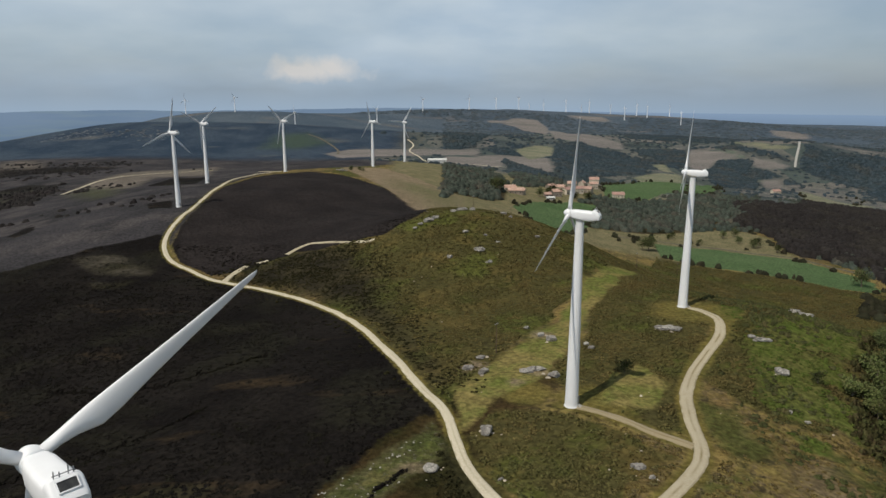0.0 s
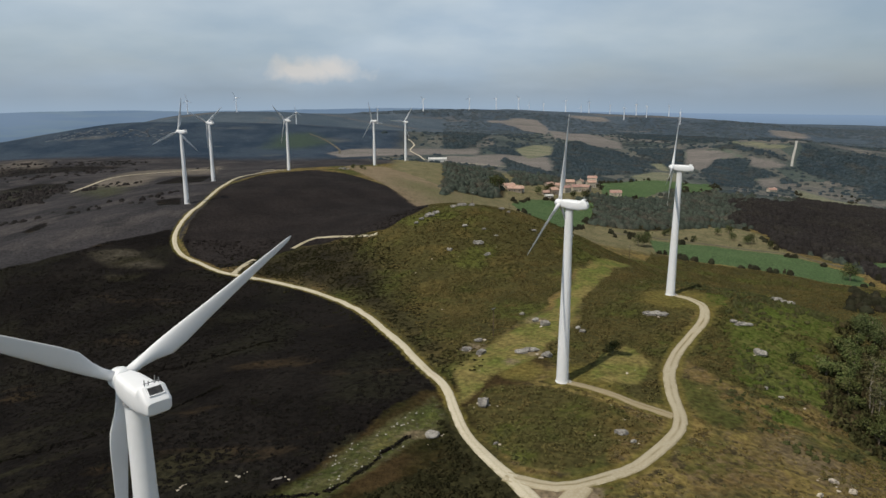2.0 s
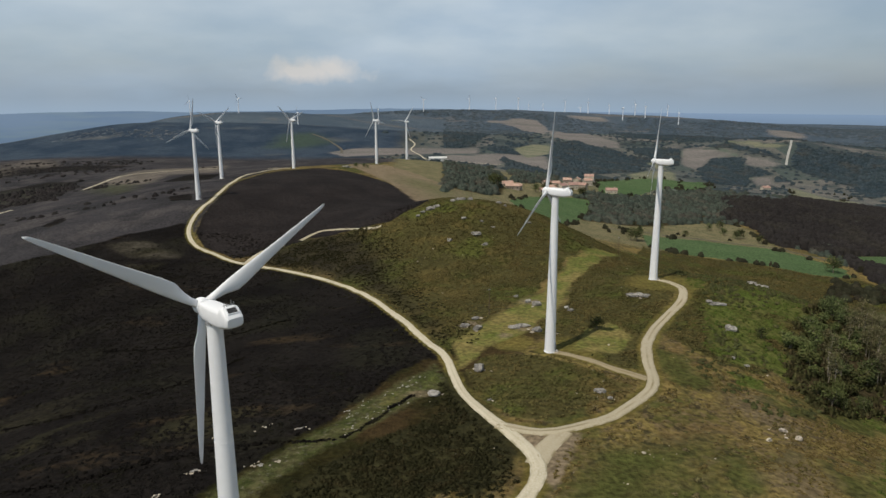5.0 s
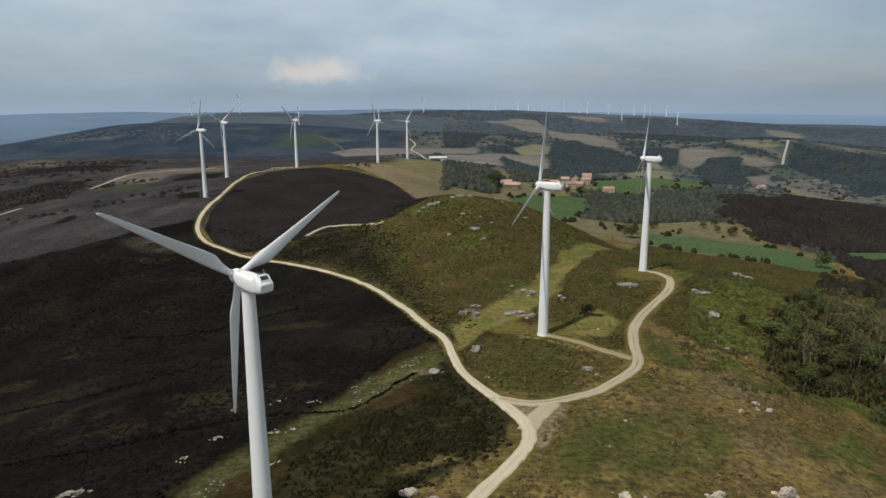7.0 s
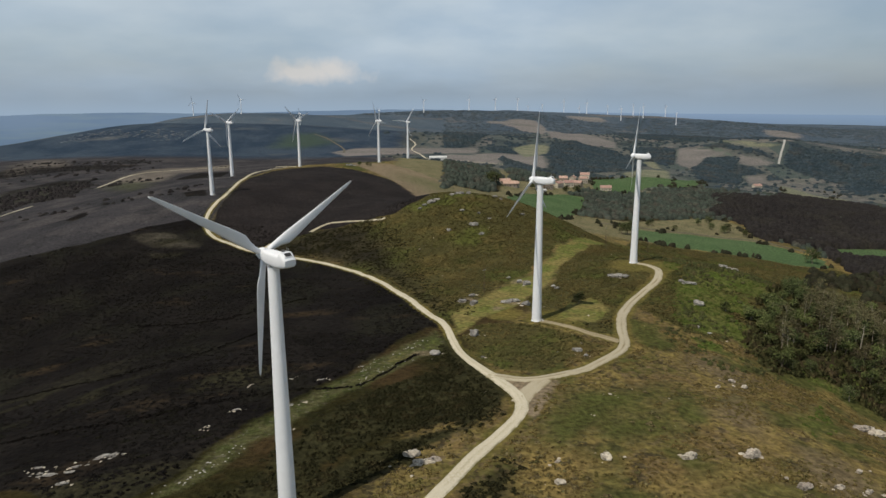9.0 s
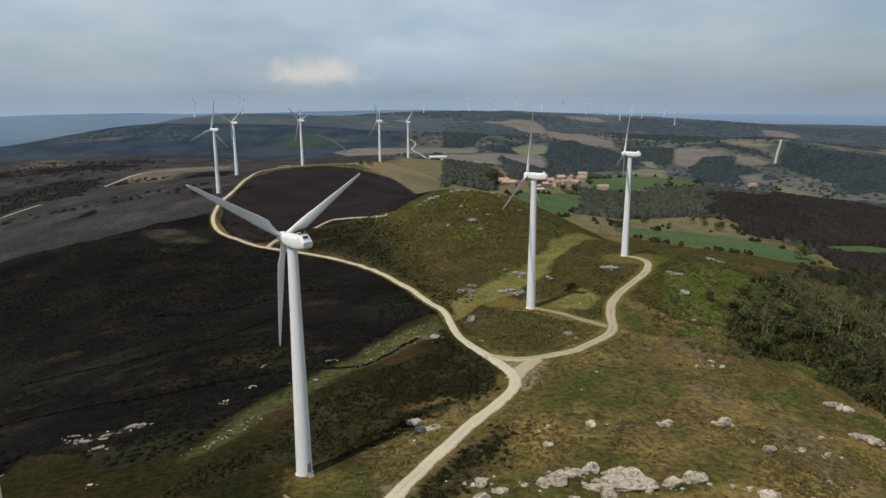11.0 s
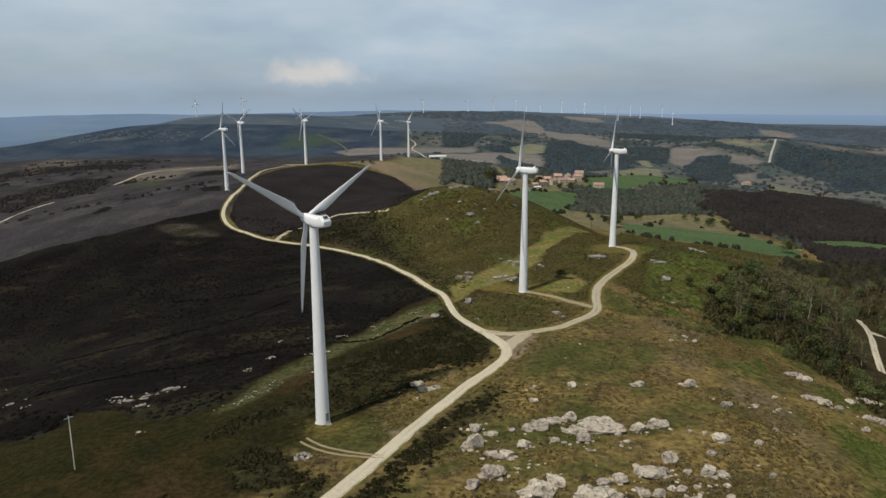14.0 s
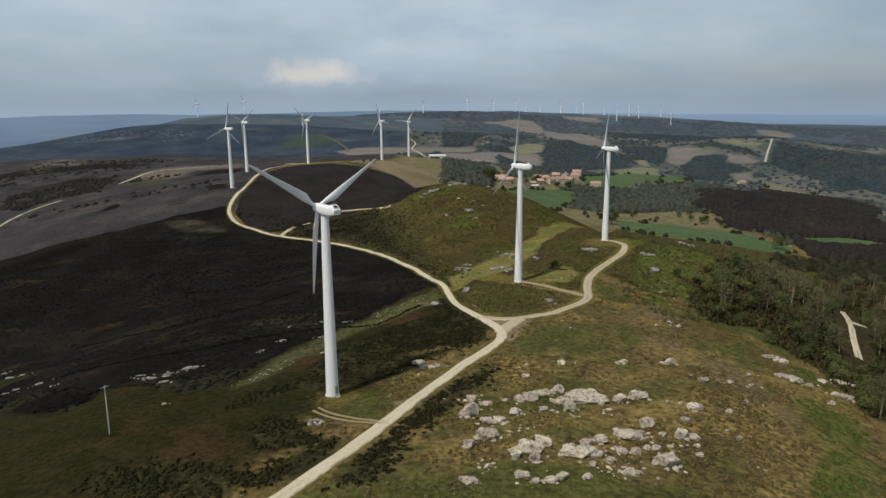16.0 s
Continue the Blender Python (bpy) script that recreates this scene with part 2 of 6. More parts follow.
M_BROOM = mottled("broom", (0.066, 0.072, 0.028), (0.046, 0.050, 0.021), 0.08, 0.85, c=(0.090, 0.080, 0.036), fine=1.8, by_island=0.3, spec=0.04)
M_DEAD = mottled("dead_wood", (0.34, 0.30, 0.25), (0.24, 0.21, 0.17), 0.9, 0.9, by_object=0.2)
M_SHRUB = mottled("grey_shrubs", (0.185, 0.150, 0.076), (0.142, 0.112, 0.054), 0.07, 0.9, c=(0.105, 0.104, 0.040), fine=2.0, by_island=0.3, spec=0.04)
M_BARE_WOOD = mottled("bare_wood", (0.030, 0.027, 0.026), (0.024, 0.0215, 0.021), 0.01, 0.9, c=(0.034, 0.031, 0.026), fine=0.3, by_island=0.12, spec=0.04)
M_SCRUB = mottled("dark_scrub", (0.038, 0.036, 0.016), (0.027, 0.026, 0.012), 0.08, 0.9, c=(0.052, 0.043, 0.020), fine=2.0, by_island=0.2, spec=0.04)
M_DRYSCRUB = mottled("thorn_scrub", (0.030, 0.026, 0.026), (0.022, 0.021, 0.020), 0.02, 0.9, fine=0.6, by_island=0.3, spec=0.04)
M_HILLROCK = mottled("far_granite", (0.15, 0.16, 0.17), (0.105, 0.115, 0.13), 0.05, 0.95, by_island=0.2)
M_LUSHGRASS = mottled("green_bracken", (0.082, 0.108, 0.024), (0.058, 0.080, 0.019), 0.09, 0.9, c=(0.110, 0.100, 0.036), fine=2.0, by_island=0.35, spec=0.04)
M_PLASTER = mottled("cream_plaster", (0.62, 0.55, 0.44), (0.52, 0.45, 0.36), 0.4, 0.9, by_object=0.15)
M_STONEWALL = mottled("rubble_wall", (0.36, 0.31, 0.25), (0.26, 0.22, 0.18), 0.7, 0.9, by_object=0.15)
M_TILES = mottled("clay_tiles", (0.44, 0.27, 0.215), (0.34, 0.21, 0.17), 0.3, 0.85, c=(0.48, 0.38, 0.32), fine=2.2, by_object=0.2)
M_GLASS = mottled("window_glass", (0.03, 0.035, 0.04), (0.05, 0.055, 0.06), 1.0, 0.15, spec=0.6)
M_SHED = mottled("white_sheet_metal", (0.66, 0.66, 0.64), (0.58, 0.57, 0.55), 0.2, 0.5)


def gravel_material():
    m, t, bsdf = material("pale_gravel", 0.95)
    col = mix_col(t, noise_fac(t, 0.12), (0.52, 0.46, 0.335), (0.42, 0.365, 0.255))
    col = mix_col(t, noise_fac(t, 2.5, 4), col, (0.56, 0.51, 0.40))
    # grassy crown between the wheel tracks, in the middle of the road's width
    at = node(t, "ShaderNodeAttribute", attribute_name="across")
    crown = node(t, "ShaderNodeMapRange", in_1=0.0, in_2=0.26, in_3=1.0, in_4=0.0)
    ab = node(t, "ShaderNodeMath", operation="ABSOLUTE")
    t.links.new(at.outputs["Fac"], ab.inputs[0])
    t.links.new(ab.outputs[0], crown.inputs[0])
    patch = node(t, "ShaderNodeMath", operation="MULTIPLY")
    t.links.new(crown.outputs[0], patch.inputs[0])
    t.links.new(noise_fac(t, 0.09, 4, lo=0.40, hi=0.62), patch.inputs[1])
    ruts = node(t, "ShaderNodeAttribute", attribute_name="grass")
    full = node(t, "ShaderNodeMath", operation="MULTIPLY")
    t.links.new(patch.outputs[0], full.inputs[0])
    t.links.new(ruts.outputs["Fac"], full.inputs[1])
    col = mix_col(t, full.outputs[0], col, (0.19, 0.155, 0.07))
    edge = node(t, "ShaderNodeMapRange", in_1=0.72, in_2=1.0)
    t.links.new(ab.outputs[0], edge.inputs[0])
    worn = node(t, "ShaderNodeMath", operation="MULTIPLY")
    t.links.new(edge.outputs[0], worn.inputs[0])
    t.links.new(noise_fac(t, 0.35, 4, lo=0.4, hi=0.6), worn.inputs[1])
    col = mix_col(t, worn.outputs[0], col, (0.16, 0.14, 0.06))
    soil = node(t, "ShaderNodeAttribute", attribute_name="soil")
    col = mix_col(t, soil.outputs["Fac"], col, (0.215, 0.165, 0.085))
    t.links.new(col, bsdf.inputs["Base Color"])
    bump(t, bsdf, noise_fac(t, 3.0, 4), 0.5, 0.06)
    return m


M_GRAVEL = gravel_material()
M_EARTH = mottled("trodden_earth", (0.15, 0.13, 0.105), (0.11, 0.10, 0.075), 0.05, 0.95, spec=0.04)


def ground_material():
    m, t, bsdf = material("ground_cover", 0.95, spec=0.03)
    L = t.links
    warp = noise_fac(t, 0.11, 5, 0.6, 0.2, 0.8)
    warp2 = noise_fac(t, 0.9, 4, 0.6, 0.2, 0.8)
    both = node(t, "ShaderNodeMath", operation="ADD")
    L.new(warp, both.inputs[0])
    L.new(warp2, both.inputs[1])
    ragged = node(t, "ShaderNodeMapRange", in_1=0.0, in_2=2.0, in_3=-0.30, in_4=0.30)
    L.new(both.outputs[0], ragged.inputs[0])

    def mask(name, sharp=0.16):
        at = node(t, "ShaderNodeAttribute", attribute_name=name)
        s = node(t, "ShaderNodeMath", operation="ADD")
        L.new(at.outputs["Fac"], s.inputs[0])
        L.new(ragged.outputs[0], s.inputs[1])
        r = node(t, "ShaderNodeMapRange", in_1=0.5 - sharp, in_2=0.5 + sharp)
        L.new(s.outputs[0], r.inputs[0])
        return r.outputs[0]

    n_big, n_mid, n_fine = noise_fac(t, 0.02, 5), noise_fac(t, 0.09, 5), noise_fac(t, 0.7, 5)
    n_mid2 = noise_fac(t, 0.05, 5, stretch=(1.0, 0.6, 1.0))
    # open moor: straw, brown and green grass
    moor = mix_col(t, noise_fac(t, 0.06, 6, 0.62, 0.42, 0.58), (0.188, 0.143, 0.050), (0.140, 0.098, 0.042))
    moor = mix_col(t, noise_fac(t, 0.045, 6, 0.62, 0.47, 0.60), moor, (0.084, 0.079, 0.026))
    moor = mix_col(t, noise_fac(t, 0.022, 6, 0.6, 0.52, 0.62), moor, (0.205, 0.158, 0.058))
    moor = mix_col(t, noise_fac(t, 0.45, 5, 0.6, lo=0.50, hi=0.60), moor, (0.142, 0.105, 0.054))
    moor = mix_col(t, noise_fac(t, 0.30, 5, 0.6, lo=0.54, hi=0.62), moor, (0.060, 0.048, 0.026))
    gold = mix_col(t, n_mid, (0.235, 0.172, 0.060), (0.180, 0.130, 0.052))
    moor = mix_col(t, mask("gold", 0.35), moor, gold)
    green = mix_col(t, noise_fac(t, 0.15, 5), (0.076, 0.082, 0.024), (0.054, 0.058, 0.018))
    moor = mix_col(t, mask("green", 0.35), moor, green)
    # western grass, with a cloud's shade painted into its colour
    turf = mix_col(t, n_mid, (0.030, 0.025, 0.009), (0.019, 0.019, 0.007))
    turf = mix_col(t, noise_fac(t, 0.03, 4, lo=0.5, hi=0.64), turf, (0.046, 0.031, 0.014))
    moor = mix_col(t, mask("turf", 0.4), moor, turf)
    col = moor
    gorse = mix_col(t, n_mid, (0.074, 0.066, 0.024), (0.056, 0.050, 0.020))
    gorse = mix_col(t, noise_fac(t, 0.06, 4, lo=0.5, hi=0.68), gorse, (0.104, 0.080, 0.028))
    gorse = mix_col(t, noise_fac(t, 0.035, 5, 0.6, lo=0.53, hi=0.62), gorse, (0.078, 0.084, 0.022))
    col = mix_col(t, mask("gorse"), col, gorse)
    brownheath = mix_col(t, noise_fac(t, 0.05, 6, 0.6, 0.4, 0.6), (0.040, 0.034, 0.019), (0.022, 0.019, 0.013))
    col = mix_col(t, mask("mixed", 0.3), col, brownheath)
    dry = mix_col(t, noise_fac(t, 0.02, 6, 0.62, 0.40, 0.60), (0.048, 0.045, 0.048), (0.031, 0.030, 0.032))
    dry = mix_col(t, noise_fac(t, 0.03, 4, lo=0.5, hi=0.62), dry, (0.066, 0.060, 0.060))
    col = mix_col(t, mask("dry"), col, dry)
    # heath: dark heather colour, lowered further to include cloud shade
    heath = mix_col(t, noise_fac(t, 0.035, 6, 0.6, 0.40, 0.60), (0.0080, 0.0068, 0.0062), (0.0145, 0.0124, 0.0108))
    heath = mix_col(t, noise_fac(t, 0.025, 5, lo=0.52, hi=0.64), heath, (0.0165, 0.0155, 0.0108))
    heath = mix_col(t, noise_fac(t, 0.04, 5, lo=0.60, hi=0.70, stretch=(0.5, 1.4, 1.0)), heath, (0.038, 0.027, 0.016))
    burnt = mix_col(t, noise_fac(t, 0.03, 6, 0.6, 0.40, 0.60), (0.0190, 0.0162, 0.0158), (0.0275, 0.0232, 0.0222))
    heath = mix_col(t, mask("burnt", 0.3), heath, burnt)
    heath_mask = mask("heath", 0.10)
    col = mix_col(t, heath_mask, col, heath)
    rough = mix_col(t, n_mid, (0.036, 0.032, 0.018), (0.026, 0.025, 0.014))
    inner = node(t, "ShaderNodeMath", operation="MULTIPLY")
    L.new(mask("rough", 0.25), inner.inputs[0])
    L.new(heath_mask, inner.inputs[1])
    col = mix_col(t, inner.outputs[0], col, rough)
    straw = mix_col(t, n_mid, (0.150, 0.118, 0.036), (0.105, 0.094, 0.028))
    col = mix_col(t, mask("straw"), col, straw)
    # grass strip, its green dulled to stand in for cloud shade
    strip = mix_col(t, noise_fac(t, 0.25, 5, lo=0.4, hi=0.6), (0.052, 0.060, 0.020), (0.076, 0.072, 0.032))
    strip = mix_col(t, noise_fac(t, 0.8, 4, lo=0.58, hi=0.66), strip, (0.11, 0.10, 0.07))
    col = mix_col(t, mask("strip"), col, strip)
    lush = mix_col(t, noise_fac(t, 0.08, 6, 0.6, 0.4, 0.6), (0.112, 0.128, 0.032), (0.190, 0.156, 0.058))
    col = mix_col(t, mask("lush"), col, lush)
    grey = mix_col(t, n_mid, (0.158, 0.122, 0.072), (0.115, 0.088, 0.050))
    col = mix_col(t, mask("grey", 0.3), col, grey)
    scrub = mix_col(t, noise_fac(t, 0.12, 5), (0.024, 0.023, 0.011), (0.042, 0.039, 0.017))
    col = mix_col(t, mask("scrub", 0.3), col, scrub)
    bracken = mix_col(t, n_mid, (0.070, 0.094, 0.020), (0.106, 0.106, 0.034))
    col = mix_col(t, mask("bracken", 0.3), col, bracken)
    hay = mix_col(t, n_mid, (0.190, 0.165, 0.092), (0.130, 0.122, 0.066))
    col = mix_col(t, mask("hay"), col, hay)
    wood = mix_col(t, n_mid, (0.036, 0.031, 0.016), (0.056, 0.043, 0.022))
    col = mix_col(t, mask("wood"), col, wood)
    tan = mix_col(t, n_mid, (0.24, 0.185, 0.125), (0.17, 0.135, 0.085))
    col = mix_col(t, mask("tan"), col, tan)
    col = mix_col(t, mask("slope_grass", 0.35), col, mix_col(t, n_mid, (0.120, 0.125, 0.060), (0.150, 0.130, 0.075)))
    col = mix_col(t, mask("thorn", 0.3), col, mix_col(t, n_mid, (0.030, 0.030, 0.024), (0.042, 0.040, 0.032)))
    col = mix_col(t, mask("swath", 0.3), col, mix_col(t, noise_fac(t, 0.05, 5), (0.165, 0.142, 0.118), (0.105, 0.092, 0.078)))
    col = mix_col(t, mask("west_green", 0.3), col, mix_col(t, n_mid, (0.052, 0.058, 0.034), (0.066, 0.066, 0.040)))
    col = mix_col(t, mask("scar", 0.3), col, mix_col(t, n_mid, (0.068, 0.060, 0.045), (0.034, 0.030, 0.023)))
    # far country: a patchwork of woods, pasture and ploughed slopes, with haze painted in
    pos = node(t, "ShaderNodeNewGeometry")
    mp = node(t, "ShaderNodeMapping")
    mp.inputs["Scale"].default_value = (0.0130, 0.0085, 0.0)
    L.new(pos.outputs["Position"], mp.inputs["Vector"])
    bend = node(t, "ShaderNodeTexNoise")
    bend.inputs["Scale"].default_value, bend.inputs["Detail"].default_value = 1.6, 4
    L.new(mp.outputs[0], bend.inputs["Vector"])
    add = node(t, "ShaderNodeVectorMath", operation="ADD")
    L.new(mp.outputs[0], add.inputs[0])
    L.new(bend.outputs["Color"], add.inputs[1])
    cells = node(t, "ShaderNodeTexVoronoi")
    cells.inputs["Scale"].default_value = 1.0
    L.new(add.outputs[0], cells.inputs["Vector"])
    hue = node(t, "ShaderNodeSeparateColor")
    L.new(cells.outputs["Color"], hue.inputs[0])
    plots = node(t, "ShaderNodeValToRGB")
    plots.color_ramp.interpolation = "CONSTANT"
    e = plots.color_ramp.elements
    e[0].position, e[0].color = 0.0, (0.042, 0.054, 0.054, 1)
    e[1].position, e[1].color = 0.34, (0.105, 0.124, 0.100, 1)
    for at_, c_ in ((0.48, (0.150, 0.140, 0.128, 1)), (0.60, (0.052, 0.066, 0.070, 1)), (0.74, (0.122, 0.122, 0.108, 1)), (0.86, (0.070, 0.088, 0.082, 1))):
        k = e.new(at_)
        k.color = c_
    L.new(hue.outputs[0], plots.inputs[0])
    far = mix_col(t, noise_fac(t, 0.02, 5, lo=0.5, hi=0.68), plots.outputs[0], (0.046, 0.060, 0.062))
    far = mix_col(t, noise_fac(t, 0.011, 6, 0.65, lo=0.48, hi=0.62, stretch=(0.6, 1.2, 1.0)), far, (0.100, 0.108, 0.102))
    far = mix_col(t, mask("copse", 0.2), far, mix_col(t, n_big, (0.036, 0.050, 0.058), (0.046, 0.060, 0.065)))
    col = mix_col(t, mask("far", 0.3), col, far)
    # hill and ridge colours hold the blue of distance haze
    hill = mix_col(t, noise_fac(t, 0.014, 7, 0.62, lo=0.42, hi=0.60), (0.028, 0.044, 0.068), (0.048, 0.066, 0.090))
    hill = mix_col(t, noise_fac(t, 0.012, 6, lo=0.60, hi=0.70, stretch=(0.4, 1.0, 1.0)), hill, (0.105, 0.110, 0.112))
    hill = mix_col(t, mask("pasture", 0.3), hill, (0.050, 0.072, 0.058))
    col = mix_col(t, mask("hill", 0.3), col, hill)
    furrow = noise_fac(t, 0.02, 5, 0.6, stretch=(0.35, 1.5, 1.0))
    # the ridge behind is paler and bluer, for thicker haze
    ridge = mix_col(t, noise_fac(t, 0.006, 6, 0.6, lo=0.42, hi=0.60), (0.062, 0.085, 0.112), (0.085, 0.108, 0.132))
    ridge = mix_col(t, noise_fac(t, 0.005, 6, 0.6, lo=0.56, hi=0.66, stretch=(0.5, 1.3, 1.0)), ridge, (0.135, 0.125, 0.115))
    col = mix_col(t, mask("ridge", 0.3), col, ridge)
    # brown fields, their soil colour raised to stand in for haze
    col = mix_col(t, mask("brown", 0.12), col, mix_col(t, furrow, (0.205, 0.186, 0.172), (0.148, 0.137, 0.130)))
    col = mix_col(t, mask("pale", 0.12), col, mix_col(t, furrow, (0.205, 0.200, 0.140), (0.135, 0.145, 0.096)))
    crop = mix_col(t, noise_fac(t, 0.03, 4), (0.066, 0.110, 0.046), (0.086, 0.128, 0.058))
    col = mix_col(t, mask("crop", 0.06), col, crop)
    grain = node(t, "ShaderNodeMix", data_type="RGBA", blend_type="MULTIPLY")
    grain.inputs[0].default_value = 1.0
    L.new(col, grain.inputs[6])
    g = node(t, "ShaderNodeMapRange", in_1=0.0, in_2=1.0, in_3=0.62, in_4=1.32)
    L.new(n_fine, g.inputs[0])
    L.new(g.outputs[0], grain.inputs[7])
    L.new(grain.outputs[2], bsdf.inputs["Base Color"])
    bump(t, bsdf, n_fine, 0.7, 0.5)
    return m


M_GROUND = ground_material()

# ---- the lie of the land: broad rounded hills (x, y, radius, height) over a low plain ----
NEAR_HILLS = [
    (-28, 150, 70, -4.3),
    (35, 140, 50, 3.0),
    (30, 250, 70, 14.4),
    (90, 320, 60, 20.4),
    (85, 230, 55, 9.2),
    (140, 260, 60, -13.5),
    (-70, 220, 70, 2.8),
    (-40, 320, 80, 16.4),
    (20, 380, 60, 1.0),
    (12, 465, 55, 37.8),
    (80, 430, 60, 16.8),
    (120, 180, 60, 15.2),
    (130, 335, 45, 15.7),
    (170, 300, 50, 18.4),
    (-30, 450, 70, -12.8),
    (-100, 170, 70, 15.6),
    (60, 60, 110, 32.5),
    (-60, 40, 110, 31.8),
]
MID_HILLS = [
    (-160, 540, 130, 27.4),
    (-70, 640, 110, 9.1),
    (-140, 760, 130, 12.6),
    (-60, 920, 130, 25.5),
    (-150, 400, 110, 11.3),
    (-260, 520, 130, 1.5),
    (-240, 300, 140, -3.4),
    (-350, 820, 170, 18.4),
    (190, 330, 110, -3.8),
    (230, 620, 90, -1.0),
    (150, 640, 90, -3.8),
    (330, 500, 160, 2.5),
    (240, 900, 170, -20.4),
    (60, 620, 100, 8.9),
    (100, 900, 150, 6.6),
    (430, 900, 200, 42.4),
    (560, 720, 250, -43.6),
    (-550, 560, 230, -3.7),
    (-620, 1050, 260, 20.2),
    (260, 120, 170, -19.2),
    (-280, 80, 180, -8.2),
    (640, 1080, 230, -45.9),
    (-230, 1000, 150, -8.8),
    (-820, 800, 280, -31.1),
]
# (x, y, radius along x, radius along y, height)
FAR_HILLS = [
    (-420, 1530, 260, 150, 57), (-700, 1560, 130, 130, 18), (-640, 2420, 330, 200, 75), (-200, 2850, 350, 220, 50), (300, 3080, 330, 250, 36),
    (900, 3100, 450, 280, 52), (1500, 3000, 350, 300, 26), (500, 2000, 420, 300, 20), (60, 1480, 200, 240, 22), (1050, 1900, 500, 300, 10),
    (720, 1490, 130, 110, 34),
]


def land(x, y):
    """Height of the land without its small bumps."""
    x, y = np.asarray(x, float), np.asarray(y, float)
    z = np.full(np.broadcast(x, y).shape, -40.0)
    for a, b, r, k in NEAR_HILLS + MID_HILLS:
        z += k * np.exp(-((x - a) ** 2 + (y - b) ** 2) / (2 * r * r))
    for a, b, rx, ry, k in FAR_HILLS:
        z += k * np.exp(-((x - a) ** 2 / rx ** 2 + (y - b) ** 2 / ry ** 2) / 2)
    f = smooth((y - 900) / 1500)
    west = smooth((-x - 0.30 * y - 150) / 900) * smooth((y - 1600) / 500)
    return z - 30 * f - 50 * f * np.clip((x - 300) / 1200, 0, 1) - 230 * west


# ---- roads: centre lines in plan ----
ROADS = {
    "main": ([(-52, 70), (-40, 90), (-30, 105), (-25, 114), (-18, 127), (-12, 140), (-4, 158), (5, 175), (13, 187), (18, 197), (18, 205), (14, 216), (9, 227),
              (5, 239), (3, 251), (1, 264), (-6, 283), (-17, 316), (-31, 352), (-47, 376), (-66, 395), (-86, 410), (-104, 419), (-118, 432), (-133, 447),
              (-143, 467), (-149, 491), (-152, 523), (-154, 561), (-161, 629), (-166, 667), (-162, 705), (-150, 748)], 3.45),
    "ridge": ([(12, 219), (21, 214), (29, 216), (39, 222), (49, 233), (55, 243), (58, 257), (62, 271), (69, 285), (78, 298), (87, 311), (91, 325), (87, 336)], 3.6),
    "spur": ([(54, 245), (48, 249), (41, 257), (33, 263)], 2.7),
    "wye": ([(18, 201), (21, 207), (26, 214)], 4.6),
    "pad": ([(-13, 135.5), (-17, 136.2), (-22, 137.4), (-27, 140.2), (-31, 144.3)], 0.55),
    "pad_rut": ([(-13, 136.5), (-17, 137.7), (-21.4, 139.2), (-26.3, 142.0), (-30, 146)], 0.55),
    "heath_path": ([(-97, 415), (-96, 430), (-93, 440)], 3.0),
    "heath_path_gap": ([(-89, 444), (-84, 447)], 1.8),
    "heath_path_end": ([(-76, 453), (-68, 464), (-58, 463), (-43, 449)], 2.6),
    "heath_path_top": ([(-40, 447), (-35, 443), (-30, 443)], 2.8),
    "west": ([(-339, 737), (-346, 802), (-346, 850), (-335, 890), (-300, 920), (-230, 930)], 2.8),
    "west_low": ([(-345, 500), (-355, 552), (-370, 617), (-363, 663)], 2.8),
    "east_path": ([(174, 262), (182, 279), (190, 294), (198, 309), (212, 334), (228, 362)], 3.2),
    "east_branch": ([(197, 308), (205, 312), (209, 313)], 3.4),
    "valley": ([(150, 655), (191, 657), (233, 649), (277, 634), (294, 612), (306, 588), (322, 549)], 3.2),
    "valley_far": ([(310, 618), (324, 622), (356, 634), (420, 640)], 2.6),
    "turbine_access": ([(-164, 755), (-155, 756), (-142, 753)], 3.0),
    "firebreak": ([(-232, 1406), (-199, 1366), (-163, 1288), (-155, 1240)], 4.0),
    "slope_track": ([(652, 1334), (680, 1385), (712, 1440), (742, 1496)], 4.2),
    "farm_lane": ([(-46, 1402), (-34, 1349), (-39, 1281), (-21, 1208), (-7, 1108), (40, 1095), (120, 1100)], 2.6),
}
ROAD_RUNS = {k: curve(line, 3.0) for k, (line, _) in ROADS.items()}


def road_distance(x, y, names=None):
    best = np.full(np.shape(x), 1e9)
    for k, run in ROAD_RUNS.items():
        if names and k not in names:
            continue
        coarse = [tuple(p) for p in run[::2]] + [tuple(run[-1])]
        best = np.minimum(best, side(x, y, coarse, closed=False) - ROADS[k][1] / 2)
    return best


# ---- what grows where: outlines in plan ----
HEATH = [(-420, 330), (-240, 432), (-207, 440), (-182, 463), (-151, 486), (-140, 461), (-130, 441), (-104, 419), (-67, 397), (-32, 359), (-6, 283), (1, 261),
         (-4, 262), (-13, 250), (-26, 232), (-33, 221), (-40, 208), (-47, 190), (-56, 175), (-60, 167), (-65, 162), (-69, 158), (-79, 165), (-88, 171), (-96, 173), (-95, 162), (-97, 158), (-105, 161), (-117, 168), (-200, 160), (-420, 190)]
DARK_HILL = [(-156, 618), (-152, 698), (-118, 750), (-83, 735), (-40, 666), (0, 560), (-3, 470), (-23, 447), (-43, 450), (-70, 454), (-91, 432), (-105, 424),
             (-126, 443), (-139, 466), (-148, 524)]
